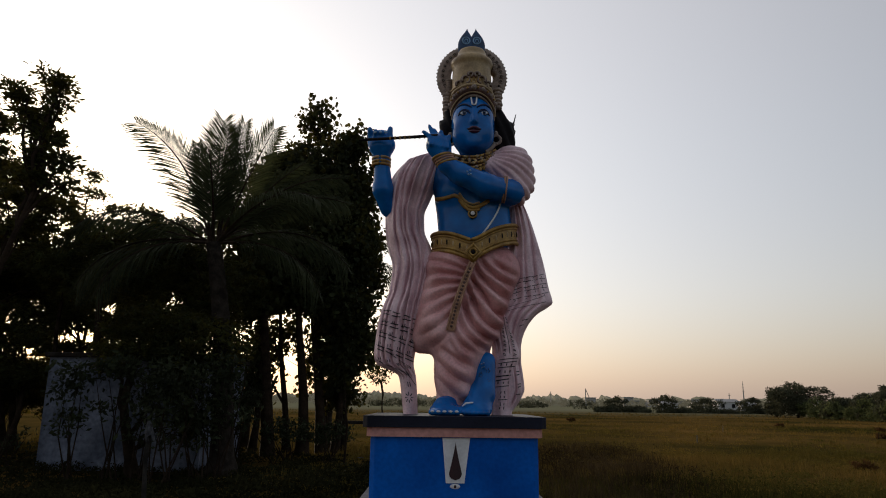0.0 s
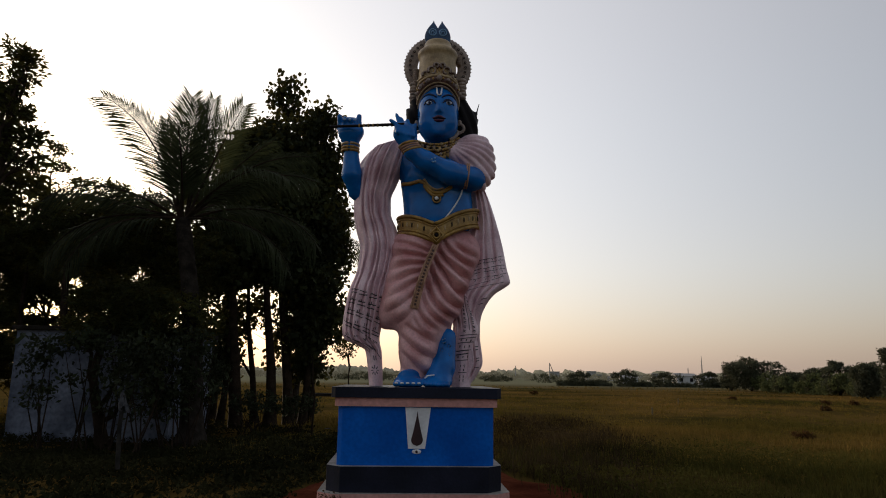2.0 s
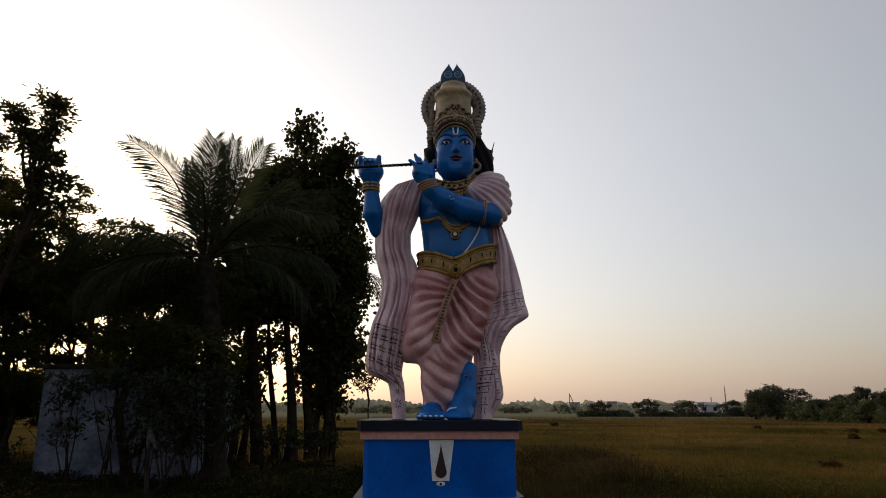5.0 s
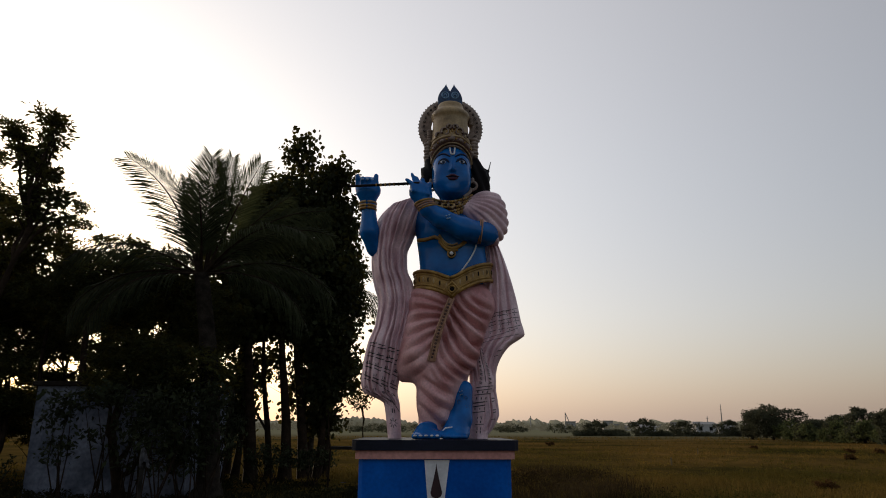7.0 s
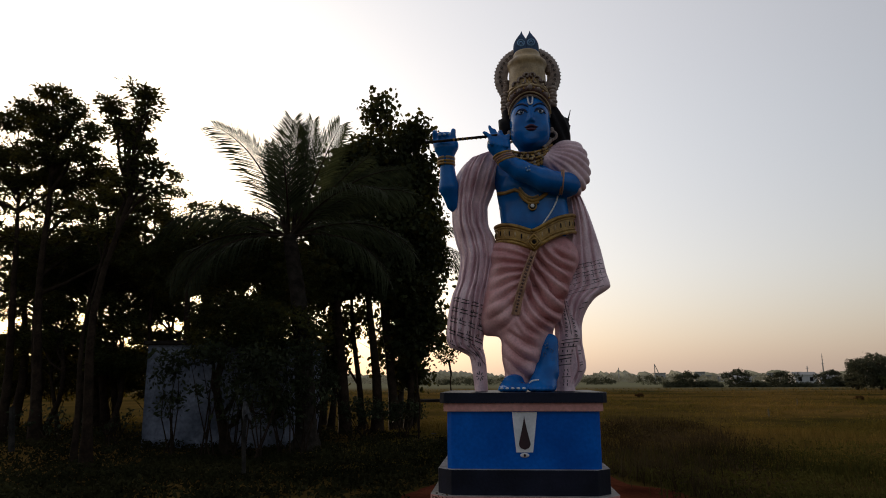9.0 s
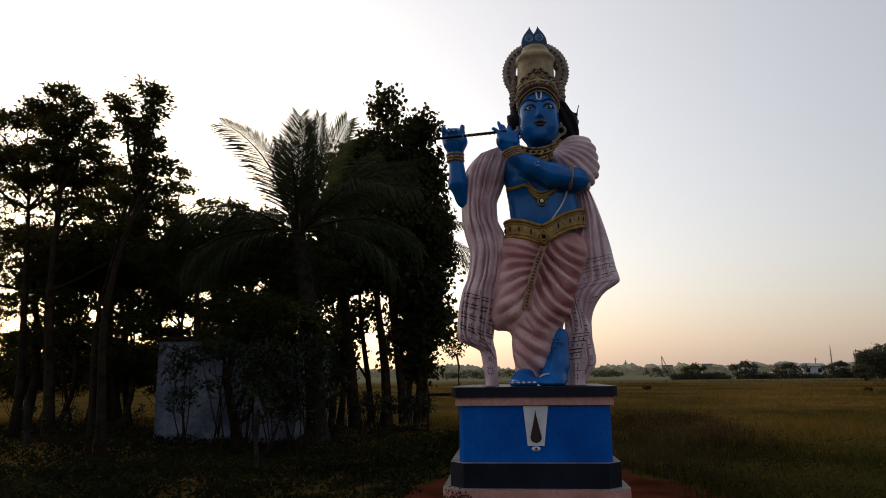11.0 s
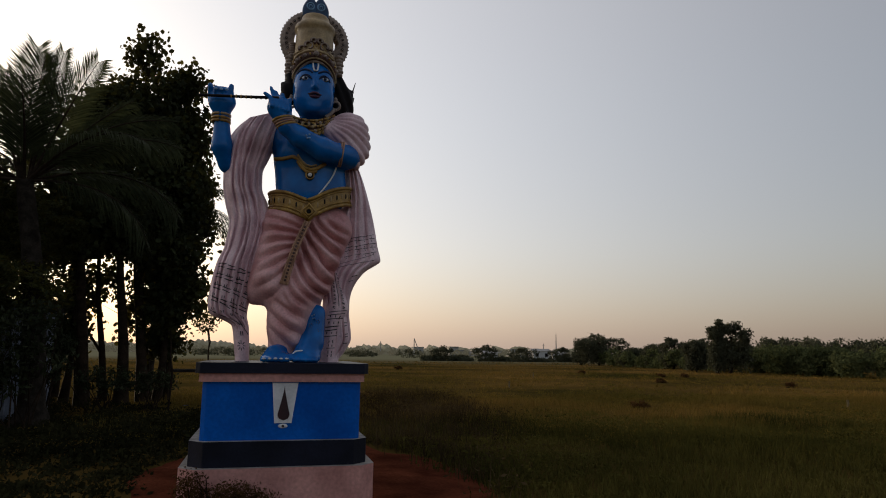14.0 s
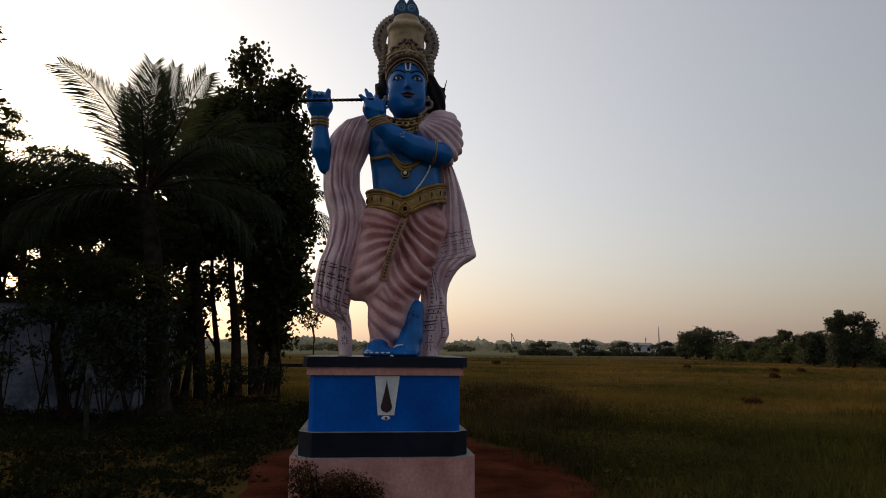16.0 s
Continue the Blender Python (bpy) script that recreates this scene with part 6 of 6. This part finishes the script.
for i in range(22):
    x = 104 + 8.0 * i + hrng.uniform(-3, 3)
    y = 420 + hrng.uniform(-20, 60)
    w, h, d = hrng.uniform(3.5, 8), hrng.uniform(2.6, 5.4), hrng.uniform(6, 9)
    t = thing("house", "pale flat-roofed house in the distant town", "house", "distant town", at=(x, y, 0))
    g = Geo()
    g.box((-w / 2, 0, 0), (w / 2, d, h))
    part("wall", g, M_TOWN, t)
    g = Geo()
    g.box((-w / 2 - 0.3, -0.3, h), (w / 2 + 0.3, d + 0.3, h + 0.5))
    part("roof", g, M_CONCRETE, t)
    for q in range(int(w // 3)):
        g = Geo()
        g.box((-w / 2 + 0.8 + 3 * q, -0.08, h * 0.45), (-w / 2 + 2.0 + 3 * q, 0.02, h * 0.45 + 1.3))
        part("window", g, M_BLACK, t)
for x, y, w, h in ((78.5, 178, 5.5, 2.5), (86.0, 182, 4.6, 2.1), (66.0, 188, 4.5, 1.9), (101.5, 172, 4.5, 2.0)):
    t = thing("house", "small whitewashed house between the field bushes", "house", "houses across the field", at=(x, y, 0))
    g = Geo()
    g.box((-w / 2, 0, 0), (w / 2, 4.5, h))
    part("wall", g, M_WHITEWASH, t)
    g = Geo()
    g.add([(-w / 2 - 0.3, -0.4, h), (w / 2 + 0.3, -0.4, h), (w / 2 + 0.3, 4.9, h), (-w / 2 - 0.3, 4.9, h), (-w / 2 - 0.3, 2.2, h + 0.7), (w / 2 + 0.3, 2.2, h + 0.7)], [(0, 3, 2, 1), (0, 1, 5, 4), (2, 3, 4, 5), (0, 4, 3), (1, 2, 5)])
    part("roof", g, M_TOWN, t)
    for q in (-0.28, 0.24):
        g = Geo()
        g.box((q * w - 0.45, -0.06, 0.9), (q * w + 0.45, 0.02, 1.9))
        part("window", g, M_BLACK, t)
for x, y, z, legs in ((88.42, 400.00, 10.32, True), (67.73, 400.00, 8.24, False), (173.76, 400.00, 8.51, False)):
    t = thing("power_pole", "thin power pole on the horizon", "pole", "poles on the horizon", at=(x, y, 0))
    g = Geo()
    g.tube([(0, 0, 0), (0, 0, z)], [0.35, 0.22], 0, 6)
    part("shaft", g, M_CONCRETE, t)
    g = Geo()
    g.box((-0.8, -0.1, z - 1.4), (0.8, 0.1, z - 1.2)) if not legs else g.tube([(4.2, 0, 0.0), (0.2, 0, z - 0.6)], [0.3, 0.2], 0, 6)
    part("strut" if legs else "crossarm", g, M_CONCRETE, t)
tw = thing("mast", "slim tapering radio mast above the distant town", "mast", at=(272.12, 600.00, 0))
g = Geo()
g.tube([(0, 0, 0), (0, 0, 12), (0, 0, 22.5)], [0.75, 0.5, 0.16], 0, 8)
part("shaft", g, M_CONCRETE, tw, smooth=True)
for zz, ln in ((14.0, 1.3), (17.5, 0.9), (20.0, 0.6)):
    g = Geo()
    g.tube([(-ln, 0, zz), (ln, 0, zz)], 0.14, 0, 6)
    part("aerial", g, M_CONCRETE, tw)



# ---- grass ----
def blades(n, xr, yr, h0, h1, w, clump=6, keep=None):
    k = n // clump
    c = np.stack([rng.uniform(*xr, k), rng.uniform(*yr, k)], 1)
    p = (c[:, None] + rng.normal(size=(k, clump, 2)) * 0.07).reshape(-1, 2)
    if keep is not None:
        p = p[keep(p[:, 0], p[:, 1])]
    m = len(p)
    h = rng.uniform(h0, h1, m) * (0.65 + 0.5 * np.sin(p[:, 0] * 0.9 + 1) * np.sin(p[:, 1] * 0.7) + 0.2)
    h = h.clip(0.05, None)
    a = rng.uniform(0, 2 * np.pi, m)
    side = np.stack([np.cos(a), np.sin(a), np.zeros(m)], 1)
    lean = np.stack([-np.sin(a), np.cos(a), np.zeros(m)], 1) * (h * rng.uniform(0.1, 0.7, m))[:, None]
    b = np.stack([p[:, 0], p[:, 1], np.zeros(m)], 1)
    up = np.zeros((m, 3))
    up[:, 2] = h
    wd = side * (w * rng.uniform(0.6, 1.3, m))[:, None]
    v = np.stack([b - wd, b + wd, b + up * 0.6 + lean * 0.35 + wd * 0.7, b + up * 0.6 + lean * 0.35 - wd * 0.7, b + up + lean], 1).reshape(-1, 3)
    q = np.arange(m)[:, None] * 5
    t = np.stack([q + [0, 1, 2], q + [0, 2, 3], q + [3, 2, 4]], 1).reshape(-1, 3)
    return v, t


def off_soil(x, y):
    a = np.where(y > 0.3, 5.2, 6.2)
    edge = ((x - 0.3) / 2.02) ** 2 + ((y - 0.3) / a) ** 2 + 0.1 * np.sin(x * 5 + y * 3) + 0.12 * rng.normal(size=len(x))
    return (edge > 0.92) & ~((np.abs(x) < 0.95) & (np.abs(y) < 0.95)) & ~((np.abs(x + 0.2) < 1.0) & (y < -5.6))


def open_grass(x, y):
    return off_soil(x, y) & (x + 1.5 + 1.2 * rng.normal(size=len(x)) > -0.1 * y)


parts = [blades(66000, (-4, 24), (5, 16), 0.07, 0.24, 0.006, 9, open_grass), blades(48000, (-18, 75), (13, 46), 0.07, 0.22, 0.012, 9), blades(24000, (-40, 110), (45, 110), 0.07, 0.22, 0.025, 7)]
vs, ts, off = [], [], 0
for v, t in parts:
    vs.append(v)
    ts.append(t + off)
    off += len(v)
tagged(new("grass", quick_mesh("grass", np.concatenate(vs), np.concatenate(ts), M_GRASS)), "rough brown and green grass over the field", "grass", kind="stuff")


def weed_points(n, xr, yr, height, keep=None):
    c = np.stack([rng.uniform(*xr, n // 40), rng.uniform(*yr, n // 40)], 1)
    for k, (a, e) in enumerate((xr, yr)):
        q = (c[:, k] - a) / (e - a)
        c = c[np.minimum(q, 1 - q) / 0.12 > rng.uniform(0, 1, len(c))]
    hh = height * rng.uniform(0.3, 1.0, len(c)) * (0.6 + 0.5 * np.sin(c[:, 0] * 0.8) * np.sin(c[:, 1] * 0.6 + 1))
    p = c[:, None] + rng.normal(size=(len(c), 40, 2)) * 0.13
    z = rng.uniform(0.02, 1, size=(len(c), 40)) ** 0.7 * hh[:, None]
    p = np.concatenate([p, z[..., None]], 2).reshape(-1, 3)
    return p[keep(p[:, 0], p[:, 1])] if keep is not None else p


v1, t1 = leaf_arrays(weed_points(86000, (-5, 26), (2.5, 18), 0.30, off_soil), 0.034, hang=-0.3)
v2, t2 = leaf_arrays(weed_points(66000, (-16, 56), (9, 46), 0.27), 0.05, hang=-0.3)
tagged(new("field_weeds", quick_mesh("field_weeds", np.concatenate([v1, v2]), np.concatenate([t1, t2 + len(v1)]), M_WEED)), "low dark green weeds through the grass", "weeds", kind="stuff")
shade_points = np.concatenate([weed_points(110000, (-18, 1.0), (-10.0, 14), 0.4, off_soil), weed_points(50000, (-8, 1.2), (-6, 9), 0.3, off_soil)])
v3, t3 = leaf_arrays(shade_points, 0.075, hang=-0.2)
tagged(new("shade_weeds", quick_mesh("shade_weeds", v3, t3, M_SHADEWEED)), "dense weeds coloured dark for the shade of the trees", "weeds", kind="stuff")

for x, y in ((10.3, 10.3), (26.5, 22.6), (11.6, 53.7), (25.0, 43.9), (27.4, 36.0), (21.6, 27.0), (29.2, 35.9)):
    h = 0.22 + 0.002 * y
    bush("grass_tuft", "dry brown tuft standing out of the grass", "tuft", (x, y, 0.0), [(x, y, h * 0.6, h * 1.1, h * 0.8, h * 0.5, 1), (x + h * 0.8, y, h * 0.4, h * 0.6, h * 0.6, h * 0.35, 0.5)], 420, 0.05 + 0.001 * y, M_DRY, 4, 12, 0.1, "tufts in the field")
for x, y in ((10.6, 21.8), (16.8, 34.1), (17.1, 9.7)):
    t = thing("field_stake", "short pale boundary stake in the grass", "stake", "stakes in the field", at=(x, y, 0.0))
    g = Geo()
    g.tube([(0, 0, 0), (0.01, 0, 0.2), (0.0, 0, 0.26 + 0.003 * y)], [0.035, 0.033, 0.03], 0, 6)
    part("shaft", g, M_STAKE, t)
v4, t4 = leaf_arrays(weed_points(90000, (-0.6, 18), (-13.0, 8.5), 0.36, off_soil), 0.05, hang=-0.3)
v5, t5 = blades(76000, (-0.4, 14), (-8, 7), 0.08, 0.26, 0.007, 5, off_soil)
v4, t4 = np.concatenate([v4, v5]), np.concatenate([t4, t5 + len(v4)])
tagged(new("near_weeds", quick_mesh("near_weeds", v4, t4, M_NEARWEED)), "low grass and leafy weeds beside the bare soil", "weeds", kind="stuff")

def rank_patch(x, y):
    across = (x - 0.7 - 0.15 * y) / (1.5 + 0.18 * np.maximum(y, -4))
    loose = 0.14 * rng.normal(size=len(x))
    return off_soil(x, y) & (across > loose) & (across + 0.03 * np.maximum(y - 6, 0) < 1 + 1.6 * loose)


v6, t6 = leaf_arrays(weed_points(46000, (0.2, 7), (-4.5, 17), 0.5, rank_patch), 0.05, hang=-0.4)
v7, t7 = blades(26000, (0.4, 6.0), (-4.0, 16), 0.16, 0.4, 0.006, 6, rank_patch)
tagged(new("rank_weeds", quick_mesh("rank_weeds", np.concatenate([v6, v7]), np.concatenate([t6, t7 + len(v6)]), M_RANK)), "rank dark brown weeds along the bare soil", "weeds", kind="stuff")

# scraps of litter on the ground
for x, y, turn, size in ((-13.90, 13.73, 0.3, 0.07), (-7.44, 10.58, 1.7, 0.08), (-1.89, 9.26, 2.9, 0.06), (-3.29, 17.43, 4.1, 0.06)):
    t = thing("litter", "crumpled pale scrap lying in the weeds", "litter", "scraps in the weeds", at=(x, y, 0.0))
    g = Geo()
    q = np.linspace(-1, 1, 7)
    U, W = np.meshgrid(q, q)
    bump_z = 0.35 + 0.16 * np.sin(3.1 * U + turn) * np.cos(2.7 * W) + 0.1 * np.sin(6 * W + turn)
    top = np.stack([size * (U + 0.15 * np.sin(4 * W)), size * 0.7 * (W + 0.15 * np.sin(5 * U)), size * bump_z + 0.25], 2)
    g.grid(top)
    g.grid((top - np.array([0, 0, 0.25 + size * 0.2]))[:, ::-1])
    part("scrap", g, M_RAG, t, smooth=True)
